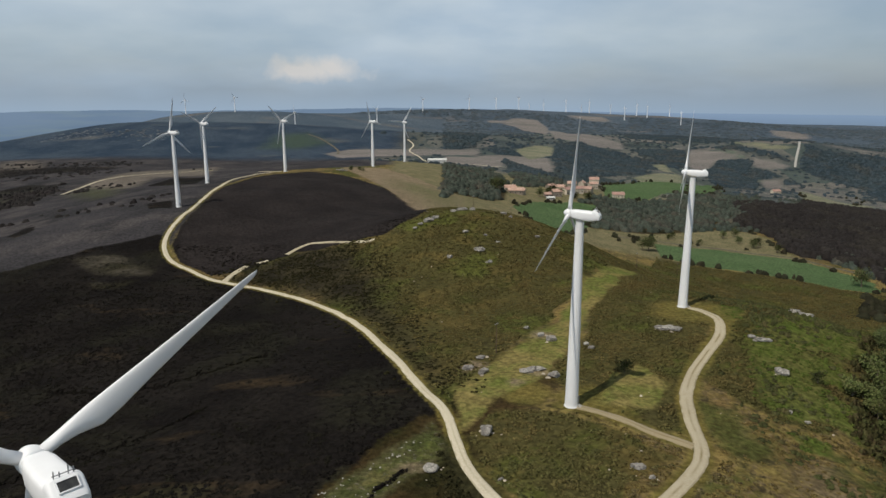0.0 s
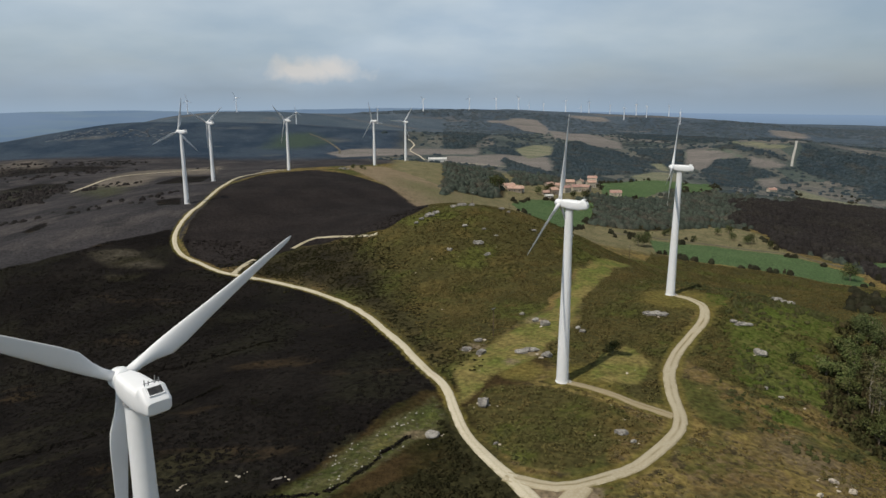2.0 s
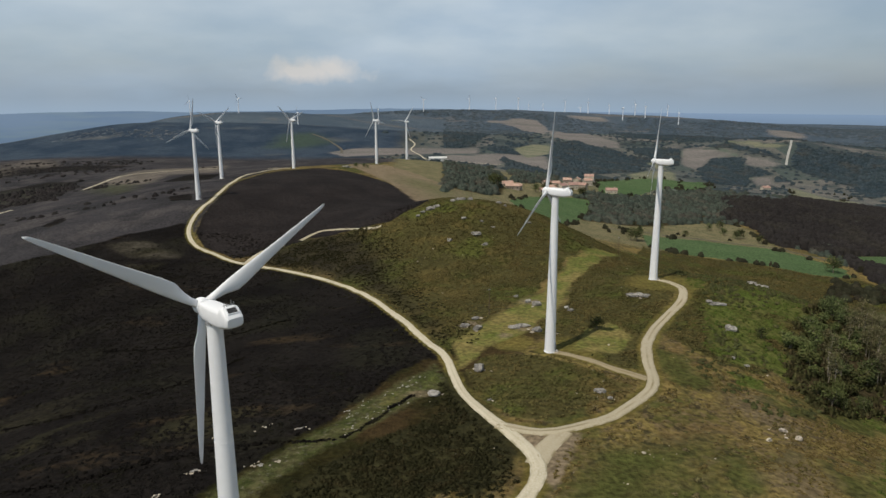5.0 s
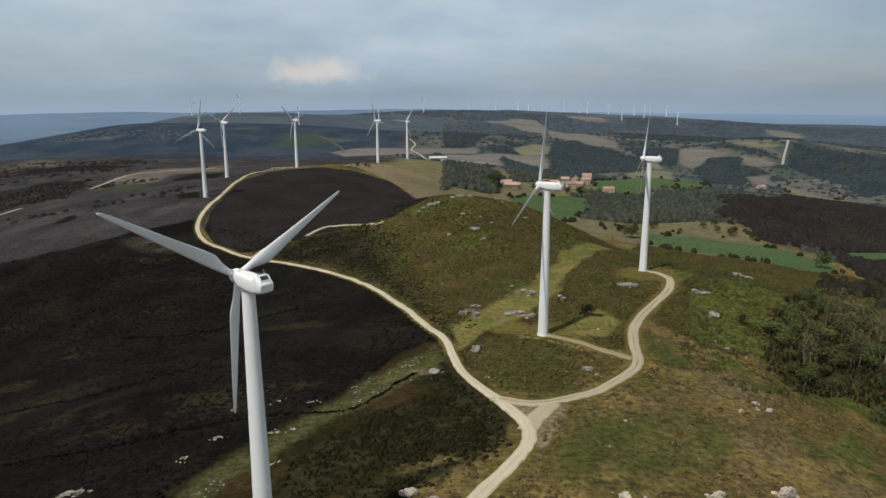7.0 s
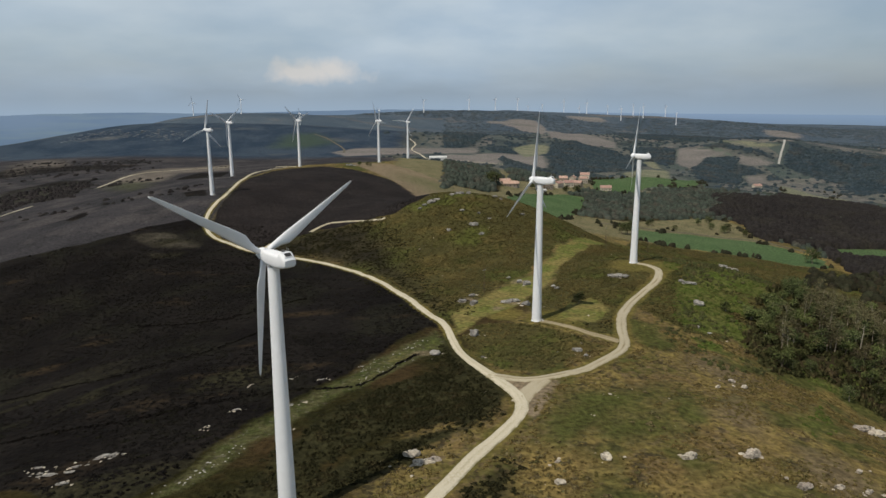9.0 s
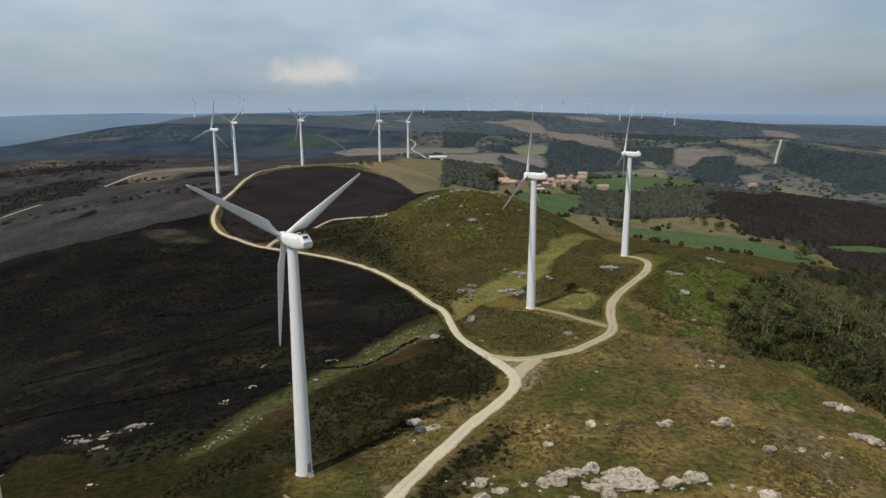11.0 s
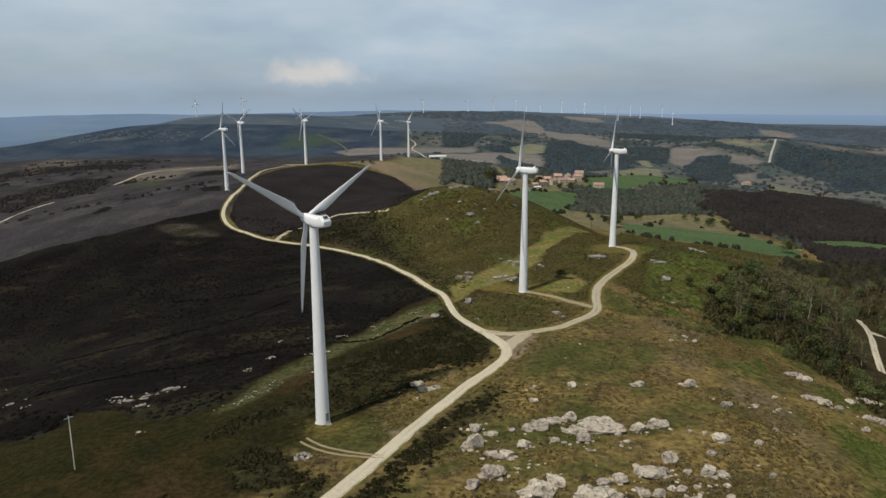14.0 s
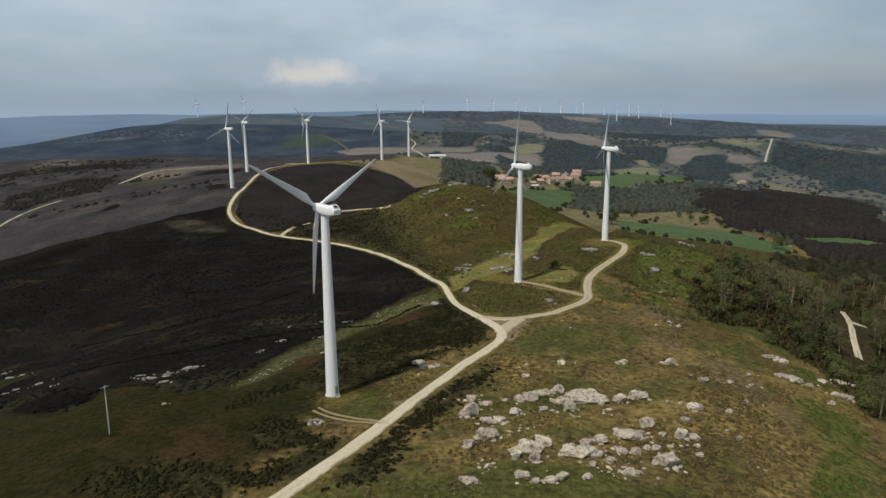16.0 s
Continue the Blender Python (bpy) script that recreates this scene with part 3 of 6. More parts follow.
DARK_GAP = [(-98, 418), (-96, 436), (-74, 457), (-60, 462), (-42, 447), (-24, 400), (-12, 333), (2, 284), (-1, 282), (-8, 308), (-19, 338), (-40, 376), (-69, 400)]
DRY = [(-900, 500), (-420, 330), (-250, 400), (-184, 440), (-140, 470), (-150, 560), (-161, 640), (-150, 760), (-90, 800), (-40, 870), (-60, 1000), (-100, 1260),
       (-900, 1280), (-1100, 900)]
THICKETS = [
    [(-135, 193), (-123, 191), (-101, 175), (-96, 157), (-117, 170), (-127, 180)],
    [(-254, 719), (-252, 778), (-203, 731), (-191, 659), (-232, 690)],
    [(-191, 565), (-175, 566), (-165, 543), (-182, 545)],
    [(-256, 514), (-260, 552), (-244, 524), (-245, 507)],
]
HEDGEBANK = [(-22, 108), (-17, 120), (-11, 134), (-5, 148), (2, 162), (9, 171), (15, 174), (13, 160), (7, 154), (0, 142), (-6, 129), (-10, 118), (-14, 107)]
SCRUB_WEST = [(-480, 780), (-436, 857), (-385, 832), (-348, 744), (-366, 687), (-397, 685)]
OLIVE = [[(-182, 449), (-166, 457), (-135, 432), (-134, 421), (-161, 428)], [(-157, 418), (-139, 417), (-137, 404), (-153, 409)]]
STRIP_LOW = [(-57, 163), (-55, 171), (-47, 187), (-39, 203), (-31, 222), (-21, 236), (-9, 248), (-2, 258), (3, 245), (-4, 237), (-16, 225), (-29, 207), (-37, 191), (-45, 179), (-51, 167)]
STRIP_HIGH = [(4, 275), (17, 300), (40, 329), (60, 376), (78, 412), (92, 415), (66, 362), (48, 327), (29, 283), (16, 268), (5, 253)]
GORSE_HILL = [(-7, 285), (3, 268), (16, 302), (38, 331), (58, 378), (76, 414), (140, 420), (170, 520), (60, 560), (-10, 520), (-45, 455), (-60, 420), (-50, 385), (-33, 355), (-18, 318)]
GORSE_WEDGE = [(17, 222), (30, 223), (40, 229), (50, 240), (40, 252), (30, 258), (14, 262), (6, 250), (9, 234)]
GORSE_RIDGE = [(34, 262), (44, 254), (57, 249), (60, 272), (77, 299), (88, 318), (84, 330), (92, 345), (120, 440), (75, 430), (66, 372), (46, 316), (28, 280)]
GORSE_EAST = [(70, 280), (78, 296), (91, 318), (92, 345), (100, 400), (118, 470), (140, 540), (160, 588), (180, 577), (220, 567), (245, 549), (265, 533), (292, 525), (300, 505), (262, 440), (215, 350), (160, 300), (130, 290), (106, 278), (94, 262), (80, 264)]
GREEN_SLOPE = [(72, 262), (88, 300), (100, 345), (125, 360), (150, 330), (122, 296), (106, 262), (98, 236), (80, 232)]
LUSH_EAST = [[(118, 211), (129, 218), (120, 191), (111, 166), (109, 155), (88, 124), (86, 127), (86, 136), (87, 147), (91, 161), (97, 176)],
             [(114, 253), (130, 267), (144, 265), (149, 256), (133, 235), (122, 237), (112, 238)],
             [(88, 203), (106, 225), (104, 210), (87, 189)],
             [(104, 321), (112, 312), (119, 294), (113, 284), (103, 285), (97, 298)],
             [(62, 96), (84, 100), (101, 160), (90, 150), (76, 126)]]
GOLD_PATH = [(72, 132), (76, 134), (69, 124), (61, 113), (59, 113), (64, 121)]
GOLD_BANK = [(18, 180), (24, 182), (30, 175), (28, 168), (21, 170), (17, 173)]
GOLDS = [[(13, 159), (19, 178), (28, 180), (35, 173), (24, 158), (16, 155)], [(57, 156), (72, 160), (85, 158), (81, 146), (67, 135), (58, 138)],
         [(65, 126), (74, 130), (67, 116), (61, 105), (55, 105)], [(64, 197), (80, 211), (72, 181), (61, 173)], [(40, 163), (58, 172), (62, 164), (46, 156)]]
GREENS = [[(10, 144), (37, 142), (43, 139), (31, 127), (8, 127)], [(-6, 118), (22, 115), (43, 113), (46, 100), (-8, 100)], [(30, 192), (53, 200), (52, 186), (34, 179)], [(20, 174), (22, 192), (32, 209), (60, 214), (48, 198), (32, 184)], [(48, 118), (58, 124), (60, 112), (50, 104)]]
GREYS = [[(76, 187), (88, 179), (86, 158), (76, 135), (76, 147), (73, 161), (68, 171)], [(70, 235), (84, 250), (90, 225), (78, 215)], [(58, 195), (76, 214), (80, 200), (66, 182)]]
LOW_SCRUB = [(-52, 148), (-48, 158), (-42, 167), (-36, 181), (-28, 198), (-15, 216), (-2, 226), (9, 216), (12, 199), (6, 190), (-3, 180), (-13, 172), (-20, 166), (-33, 162), (-40, 159), (-45, 150)]
OLIVE_LINE = [(-29, 176), (-22, 182), (-11, 188), (4, 193), (4, 189), (-9, 184), (-20, 179), (-28, 173)]
HEAP_SCRUB = [(-41, 128), (-43, 136), (-40, 140), (-36, 142), (-31, 139), (-28, 131), (-22, 127), (-26, 124), (-33, 124), (-39, 125)]
SCRUBS = [[(0, 252), (12, 228), (17, 207), (14, 198), (9, 190), (2, 185), (-3, 189), (1, 210)], [(-33, 109), (-31, 115), (-28, 123), (-22, 127), (-21, 125), (-22, 119), (-26, 112), (-30, 109)], [(-66, 114), (-64, 119), (-60, 123), (-53, 123), (-42, 119), (-36, 116), (-33, 111), (-33, 109)], [(-36, 114), (-29, 122), (-21, 127), (-22, 123), (-27, 115), (-30, 109), (-36, 107)], [(-63, 113), (-60, 122), (-52, 124), (-41, 115), (-40, 107), (-55, 108)]]
GREEN_HILL = [(-289, 1397), (-229, 1423), (-174, 1337), (-228, 1288), (-297, 1288)]
FOREST = [(330, 450), (240, 432), (190, 385), (152, 335), (124, 298), (111, 280), (101, 257), (103, 246), (120, 254), (129, 250), (133, 235), (141, 230), (127, 190), (115, 164), (190, 175), (300, 200), (345, 330)]
CROPS = [
    [(70, 718), (95, 770), (146, 815), (170, 815), (140, 700), (110, 630), (80, 600)],
    [(176, 645), (228, 645), (275, 628), (291, 605), (303, 564), (288, 530), (265, 536), (245, 552), (220, 570), (180, 580), (165, 595)],
    [(214, 978), (312, 1072), (405, 1071), (384, 1009), (288, 945), (238, 873), (192, 862)],
    [(323, 612), (382, 622), (425, 606), (380, 568), (330, 570)],
]
STRAW_FIELDS = [
    [(172, 671), (177, 699), (238, 717), (292, 726), (299, 704), (285, 650), (263, 654), (226, 660), (194, 669)],
    [(141, 640), (171, 681), (146, 600), (139, 613)],
    [(577, 1166), (596, 1153), (655, 1127), (614, 1073), (537, 1028), (504, 1020)],
]
TAN_SLOPE = [(-92, 800), (-55, 822), (-17, 780), (26, 700), (20, 560), (0, 540), (-40, 672)]
BARE_WOOD = [(361, 874), (492, 961), (604, 956), (480, 660), (401, 651), (342, 640), (306, 632), (300, 660), (308, 718), (318, 776)]
WOODS = [
    BARE_WOOD,
    [(720, 1180), (1000, 1350), (1150, 1100), (900, 850), (720, 900)],
    [(240, 470), (330, 440), (420, 500), (300, 515), (265, 522)],
]


FAR_WOODS = [
    [(44, 2903), (515, 2896), (725, 2750), (923, 2765), (589, 1767), (489, 1802), (577, 2588), (477, 2678), (387, 2738), (206, 2690), (156, 2585), (116, 1533), (67, 1314), (18, 1308)],
    [(237, 1453), (319, 1616), (318, 1489), (370, 1431), (377, 1312), (327, 1155), (262, 1102), (196, 1039), (177, 1103)],
    [(804, 2962), (973, 2918), (1256, 2885), (1293, 2757), (672, 1551), (683, 1809), (614, 1843), (702, 2506)],
    [(734, 1459), (754, 1416), (839, 1399), (892, 1359), (766, 1160), (667, 1104), (694, 1201), (664, 1279), (656, 1330)],
    [(503, 1496), (597, 1487), (663, 1395), (657, 1356), (607, 1425), (534, 1515)],
]
MID_WOODS = [
    [(525, 1375), (592, 1387), (537, 1242), (474, 1107), (411, 1087), (460, 1257)],
    [(12, 952), (77, 931), (83, 878), (66, 742), (46, 716), (17, 710), (7, 666)],
    [(114, 1202), (164, 1053), (153, 936), (115, 882), (92, 865)],
    [(138, 787), (180, 881), (218, 859), (250, 871), (337, 956), (393, 920), (372, 823), (319, 732), (258, 731), (186, 691), (131, 673)],
]
BROWN_FIELDS = [
    [(192, 2655), (296, 2714), (399, 2745), (415, 2567), (289, 1838), (303, 2272), (290, 2564)],
    [(391, 2477), (449, 2463), (421, 1894), (429, 1656), (385, 1489), (333, 1502), (312, 1646), (277, 1677)],
    [(63, 1238), (116, 1266), (196, 1255), (177, 1103), (144, 1032), (113, 1141)],
    [(16, 1224), (81, 1213), (113, 1141), (89, 1075), (14, 1071)],
    [(514, 1492), (552, 1465), (597, 1399), (534, 1385), (464, 1269), (445, 1306)],
    [(597, 1399), (654, 1349), (631, 1324), (575, 1332)],
    [(543, 1244), (599, 1276), (555, 1171), (521, 1170)],
    [(-182, 1250), (-140, 1289), (84, 1322), (79, 1249), (-24, 1224), (-148, 1202)],
]
RIDGE_FIELDS = [
    [(745, 1462), (802, 1436), (868, 1424), (918, 1383), (966, 1440), (880, 1452), (814, 1484)],
    [(1318, 2812), (1394, 2779), (1440, 2691), (1340, 2560), (1247, 2610)],
    [(545, 2932), (697, 2919), (712, 2787), (619, 2781), (542, 2850)],
]
PALE_FIELDS = [
    [(144, 1336), (194, 1427), (232, 1425), (206, 1286), (156, 1221)],
    [(288, 1099), (350, 1185), (406, 1217), (354, 1061), (279, 1001)],
    [(615, 1566), (682, 1462), (710, 1444), (686, 1420), (628, 1447)],
    [(582, 1185), (590, 1134), (598, 1079), (646, 1069), (569, 1013), (476, 932), (493, 1005)],
    [(383, 1314), (415, 1329), (391, 1206), (372, 1225)],
]
FOOT_FIELDS = [[(-579, 988), (-660, 1131), (-643, 1141), (-558, 986), (-547, 951)], [(-598, 1075), (-646, 1176), (-606, 1171), (-535, 1063), (-543, 1032)]]
WEST_GREEN = [(-337, 736), (-340, 783), (-286, 741), (-256, 671), (-267, 645)]
WEST_WOOD = [(-470, 767), (-451, 774), (-451, 807), (-410, 803), (-392, 821), (-360, 769), (-350, 697), (-368, 688), (-390, 669), (-380, 619)]
WEST_SWATH = [(-349, 788), (-359, 867), (-373, 956), (-345, 1005), (-320, 1084), (-306, 1097), (-211, 755), (-255, 800), (-289, 826), (-266, 719), (-288, 723)]
SLOPE_GRASS = [(-35, 747), (-4, 735), (31, 700), (30, 600), (10, 560), (-13, 656), (-37, 687)]
FOREST_BACK = [(218, 352), (262, 436), (262, 505), (330, 522), (430, 505), (400, 400), (345, 330), (300, 420), (240, 428)]
EAST_WOOD = [(296, 512), (312, 560), (318, 600), (306, 632), (342, 640), (401, 651), (480, 660), (640, 650), (600, 470), (430, 505)]
WOODS = WOODS + MID_WOODS + [FOREST_BACK, EAST_WOOD]
CROPS = CROPS + [[(354, 1061), (411, 1087), (350, 960), (308, 924)]]


def any_of(x, y, outlines, soft):
    return np.maximum.reduce([inside(x, y, o, soft) for o in outlines])


def bare_wood(x, y):
    return (side(x + 45 * fbm(x, y, 90, 3, 91), y + 45 * fbm(x, y, 90, 3, 92), BARE_WOOD) < 0) | (side(x, y, EAST_WOOD) < 0)


def inside(x, y, outline, soft=4.0):
    return np.clip(0.5 - side(x, y, outline) / soft, 0, 1)


def covers(x, y):
    """How far each kind of cover holds at a place, 0 to 1."""
    c = {}
    x, y = np.asarray(x, float), np.asarray(y, float)
    near = smooth((700 - y) / 300)
    wild = near * smooth(road_distance(x, y, ("main", "ridge")) / 6)
    true_x, true_y = x, y
    x, y = x + wild * 5 * fbm(true_x, true_y, 22, 3, 81), y + wild * 5 * fbm(true_x, true_y, 22, 3, 82)
    c["heath"] = np.maximum.reduce([inside(x, y, HEATH, 6), inside(x, y, DARK_HILL, 5)] + [w * inside(x, y, o, k) for o, w, k in zip(THICKETS, (1, 1, 1, 1), (5, 6, 6, 6))]
                                    + [0.66 * inside(x, y, SCRUB_WEST, 40), 0.6 * inside(x, y, [(-640, 900), (-420, 960), (-400, 1060), (-640, 1080)], 50)])
    streak = fbm(x * 0.55 + y * 0.25, y - 0.5 * x, 30, 4, 51)
    c["rough"] = np.maximum.reduce([0.6 * inside(x, y, o, 10) for o in OLIVE] + [smooth((streak - 0.18) / 0.3) * 0.68 * smooth((330 - y) / 120)])
    # the western side, where cloud shade is painted into the grass
    c["turf"] = smooth((-16 - x + (y - 140) * 0.42) / 22) * smooth((330 - y) / 60)
    c["burnt"] = 0.85 * inside(x, y, DARK_HILL, 10)
    c["gold"] = np.maximum.reduce([0.7 * smooth((fbm(x, y, 30, 5, 71, 0.6) - 0.12) / 0.28)] + [0.85 * inside(x, y, o, 12) for o in GOLDS + [GOLD_PATH, GOLD_BANK]])
    c["green"] = np.maximum.reduce([0.75 * smooth((fbm(x, y, 24, 5, 72, 0.6) - 0.05) / 0.25)] + [0.8 * inside(x, y, o, 12) for o in GREENS]) * (1 - 0.8 * np.clip(c["gold"] * 1.3, 0, 1))
    c["grey"] = np.maximum.reduce([0.7 * inside(x, y, o, 9) for o in GREYS])
    c["scrub"] = np.maximum.reduce([0.85 * inside(x, y, o, 6) for o in SCRUBS] + [0.72 * inside(x, y, HEDGEBANK, 6), 1.0 * inside(x, y, LOW_SCRUB, 3), 1.0 * inside(x, y, HEAP_SCRUB, 3)])
    c["scrub"] *= 1 - 0.95 * inside(x, y, OLIVE_LINE, 3)
    c["bracken"] = np.maximum(any_of(x, y, LUSH_EAST, 10) * np.clip(0.78 + 0.9 * fbm(x, y, 18, 4, 73), 0, 0.95), 0.8 * inside(x, y, GREEN_SLOPE, 14) * smooth((fbm(x, y, 20, 4, 74) - 0.02) / 0.2))
    c["pasture"] = 0.8 * inside(x, y, GREEN_HILL, 50)
    mown = np.maximum.reduce([inside(x, y, o, 8) for o in STRAW_FIELDS])
    c["hay"] = np.maximum(mown, 0.75 * smooth((y - 545) / 60) * smooth((x + 70) / 40) * smooth((320 - x) / 50) * (1 - c["heath"]))
    c["dry"] = inside(x, y, DRY, 14)
    c["gorse"] = np.maximum.reduce([inside(x, y, o, 6) for o in (GORSE_HILL, GORSE_WEDGE, GORSE_RIDGE, GORSE_EAST)])
    c["strip"] = inside(x, y, STRIP_LOW, 7)
    c["lush"] = np.maximum(0.42 * inside(x, y, STRIP_LOW, 9) * smooth((y - 185) / 50), np.maximum.reduce([inside(x, y, STRIP_HIGH, 6), inside(x, y, [(36, 264), (44, 281), (56, 288), (60, 276), (50, 262)], 6)]))
    x, y = true_x, true_y
    pads = [(37, 266, 13), (88, 333, 21), (-26, 152, 15), (22, 272, 9)]
    # straw on the western pad is thinned for the painted cloud shade
    c["straw"] = np.maximum.reduce([(0.55 if a < 0 else 1) * np.clip(1.2 - np.hypot(x - a, y - b) / r, 0, 1) for a, b, r in pads]
                                   + [np.clip(0.75 - road_distance(x, y, ("main", "ridge", "spur")) / np.where(x < 8, 2.0, 4.0), 0, 0.75)])
    c["wood"] = np.maximum.reduce([inside(x, y, o, 12) for o in WOODS] + [inside(x, y, FOREST, 16)]) * (1 - 0.9 * c["gorse"])
    c["crop"] = np.maximum.reduce([inside(x, y, o, 5) for o in CROPS])
    c["tan"] = np.maximum(inside(x, y, TAN_SLOPE, 14), inside(x, y, [(13, 218), (30, 213), (20, 190), (18, 199), (17, 208)], 3) * 0.9)
    c["tan"] = np.maximum.reduce([c["tan"]] + [0.6 * np.clip(1.3 - np.hypot((x - a) / r, (y - b) / q), 0, 1) for a, b, r, q in ((-6, 239, 7, 4), (33, 317, 6, 7), (10, 292, 7, 8), (-10, 148, 6, 5), (27, 285, 6, 5), (20, 279, 4, 4))])
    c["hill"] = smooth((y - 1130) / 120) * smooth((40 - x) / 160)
    c["brown"] = 0.85 * np.maximum(any_of(x, y, BROWN_FIELDS, 26), any_of(x, y, RIDGE_FIELDS, 70))
    c["pale"] = 0.8 * any_of(x, y, PALE_FIELDS, 20)
    open_field = np.maximum.reduce([c["brown"], c["pale"], c["crop"]])
    c["copse"] = np.maximum(smooth((fbm(x * 0.6, y, 150, 4, 31) - 0.16) / 0.1) * 0.8 * smooth((y - 1000) / 200) * (1 - open_field), 0.9 * np.maximum(any_of(x, y, FAR_WOODS, 40), any_of(x, y, MID_WOODS, 16)))
    c["mixed"] = 0.9 * inside(true_x, true_y, DARK_GAP, 26)
    c["thorn"] = 0.8 * inside(x, y, WEST_WOOD, 30)
    c["swath"] = np.maximum(0.9 * inside(x, y, WEST_SWATH, 22), 0.8 * any_of(x, y, FOOT_FIELDS, 40))
    c["west_green"] = 0.7 * inside(x, y, WEST_GREEN, 30)
    c["scar"] = 0.85 * any_of(x, y, OLIVE, 10) * np.clip(0.62 + 1.6 * fbm(x, y * 2.5, 26, 4, 57), 0, 1)
    c["slope_grass"] = 0.8 * inside(x, y, SLOPE_GRASS, 40)
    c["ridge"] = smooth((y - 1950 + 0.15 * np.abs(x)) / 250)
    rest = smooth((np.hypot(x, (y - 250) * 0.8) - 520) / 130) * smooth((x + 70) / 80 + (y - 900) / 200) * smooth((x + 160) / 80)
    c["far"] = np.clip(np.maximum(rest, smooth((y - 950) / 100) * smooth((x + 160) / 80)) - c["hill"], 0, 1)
    return c


def ground_z(x, y):
    x, y = np.asarray(x, float), np.asarray(y, float)
    near = smooth((900 - np.hypot(x, y - 250)) / 500)
    z = land(x, y) + near * (0.9 * fbm(x, y, 34, 3, 3) + 0.30 * fbm(x, y, 7, 3, 5)) + (1 - near) * 5.0 * fbm(x, y, 240, 4, 8)
    return z


def spaced(lo, hi, fine_lo, fine_hi, step, grow=1.06):
    out, s, p = list(np.arange(fine_lo, fine_hi, step)), step, fine_hi
    while p < hi:
        out.append(p)
        s *= grow
        p += s
    out.append(hi)
    s, p = step, fine_lo - step
    while p > lo:
        out.insert(0, p)
        s *= grow
        p -= s
    out.insert(0, lo)
    return np.array(out)


def build_ground():
    gx, gy = spaced(-3800, 3800, -170, 190, 1.5, 1.055), spaced(-900, 4900, 90, 520, 1.6, 1.028)
    X, Y = np.meshgrid(gx, gy)
    x, y = X.ravel(), Y.ravel()
    dist = road_distance(x, y)
    z = ground_z(x, y) - 0.12 * np.clip(1 - dist / 2.0, 0, 1)
    n, k = len(gx), len(gy)
    i = (np.arange(k - 1)[:, None] * n + np.arange(n - 1)[None, :]).ravel()
    me = from_arrays("ground", np.stack([x, y, z], 1), np.stack([i, i + 1, i + n + 1, i + n], 1))
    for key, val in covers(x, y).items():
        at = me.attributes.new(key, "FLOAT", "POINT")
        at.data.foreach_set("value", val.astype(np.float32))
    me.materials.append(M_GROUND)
    shade_smooth(me)
    return tagged(new("ground", me), "moorland hills with heath, gorse, dry grass and far fields", "ground", kind="structure")


build_ground()


def build_road(key):
    run, wide = ROAD_RUNS[key], ROADS[key][1]
    d = np.gradient(run, axis=0)
    d /= np.linalg.norm(d, axis=1)[:, None]
    nrm = np.stack([-d[:, 1], d[:, 0]], 1)
    offs = np.array([-1.0, -0.86, -0.5, -0.2, 0.2, 0.5, 0.86, 1.0])
    lift = np.array([-0.10, 0.10, 0.05, 0.13, 0.13, 0.05, 0.10, -0.10])
    s = np.arange(len(run)) * 3.0
    wide = wide * (1 - (0.30 * smooth((run[:, 1] - 195) / 50) if key == "main" else 0.08 if key == "ridge" else 0))
    w = wide / 2 * (1 + 0.12 * fbm(s, s * 0 + len(key), 22, 3, 2))
    verts, acr, grass = [], [], []
    for o, l in zip(offs, lift):
        edge = w * o * (1 + (0.10 * fbm(s, s * 0 + o * 31, 6, 2, 4) if abs(o) > 0.8 else 0))
        px, py = run[:, 0] + nrm[:, 0] * edge, run[:, 1] + nrm[:, 1] * edge
        far = 0.25 if run[:, 1].mean() > 600 else 0.0
        verts.append(np.stack([px, py, ground_z(px, py) + l + far - (0.07 if key == "wye" else 0.0)], 1))
        acr.append(np.full(len(run), o))
        grass.append(np.full(len(run), {'main': 0.35, 'wye': 0.2, 'heath_path': 0.1, 'slope_track': 0.0, 'pad': 0.0, 'pad_rut': 0.0, 'farm_lane': 0.0}.get(key, 1.0)))
    m = len(run)
    verts, acr = np.concatenate(verts), np.concatenate(acr)
    faces = [(a * m + i, a * m + i + 1, (a + 1) * m + i + 1, (a + 1) * m + i) for a in range(len(offs) - 1) for i in range(m - 1)]
    me = from_arrays("road", verts, np.array(faces)[:, ::-1])
    me.attributes.new("across", "FLOAT", "POINT").data.foreach_set("value", acr.astype(np.float32))
    me.attributes.new("grass", "FLOAT", "POINT").data.foreach_set("value", np.concatenate(grass).astype(np.float32))
    me.attributes.new("soil", "FLOAT", "POINT").data.foreach_set("value", np.full(len(verts), {"spur": 0.75, "pad": 0.8, "pad_rut": 0.8, "heath_path_end": 0.35, "heath_path": 0.25, "ridge": 0.38, "wye": 0.42}.get(key, 0.0), np.float32))
    me.materials.append(M_CONCRETE if key == "slope_track" else M_EARTH if key in ("firebreak", "valley", "valley_far") else M_GRAVEL)
    shade_smooth(me)
    tagged(new("road", me), "pale gravel track with two wheel ruts across the moor", "road", kind="structure")


for key in ROADS:
    build_road(key)


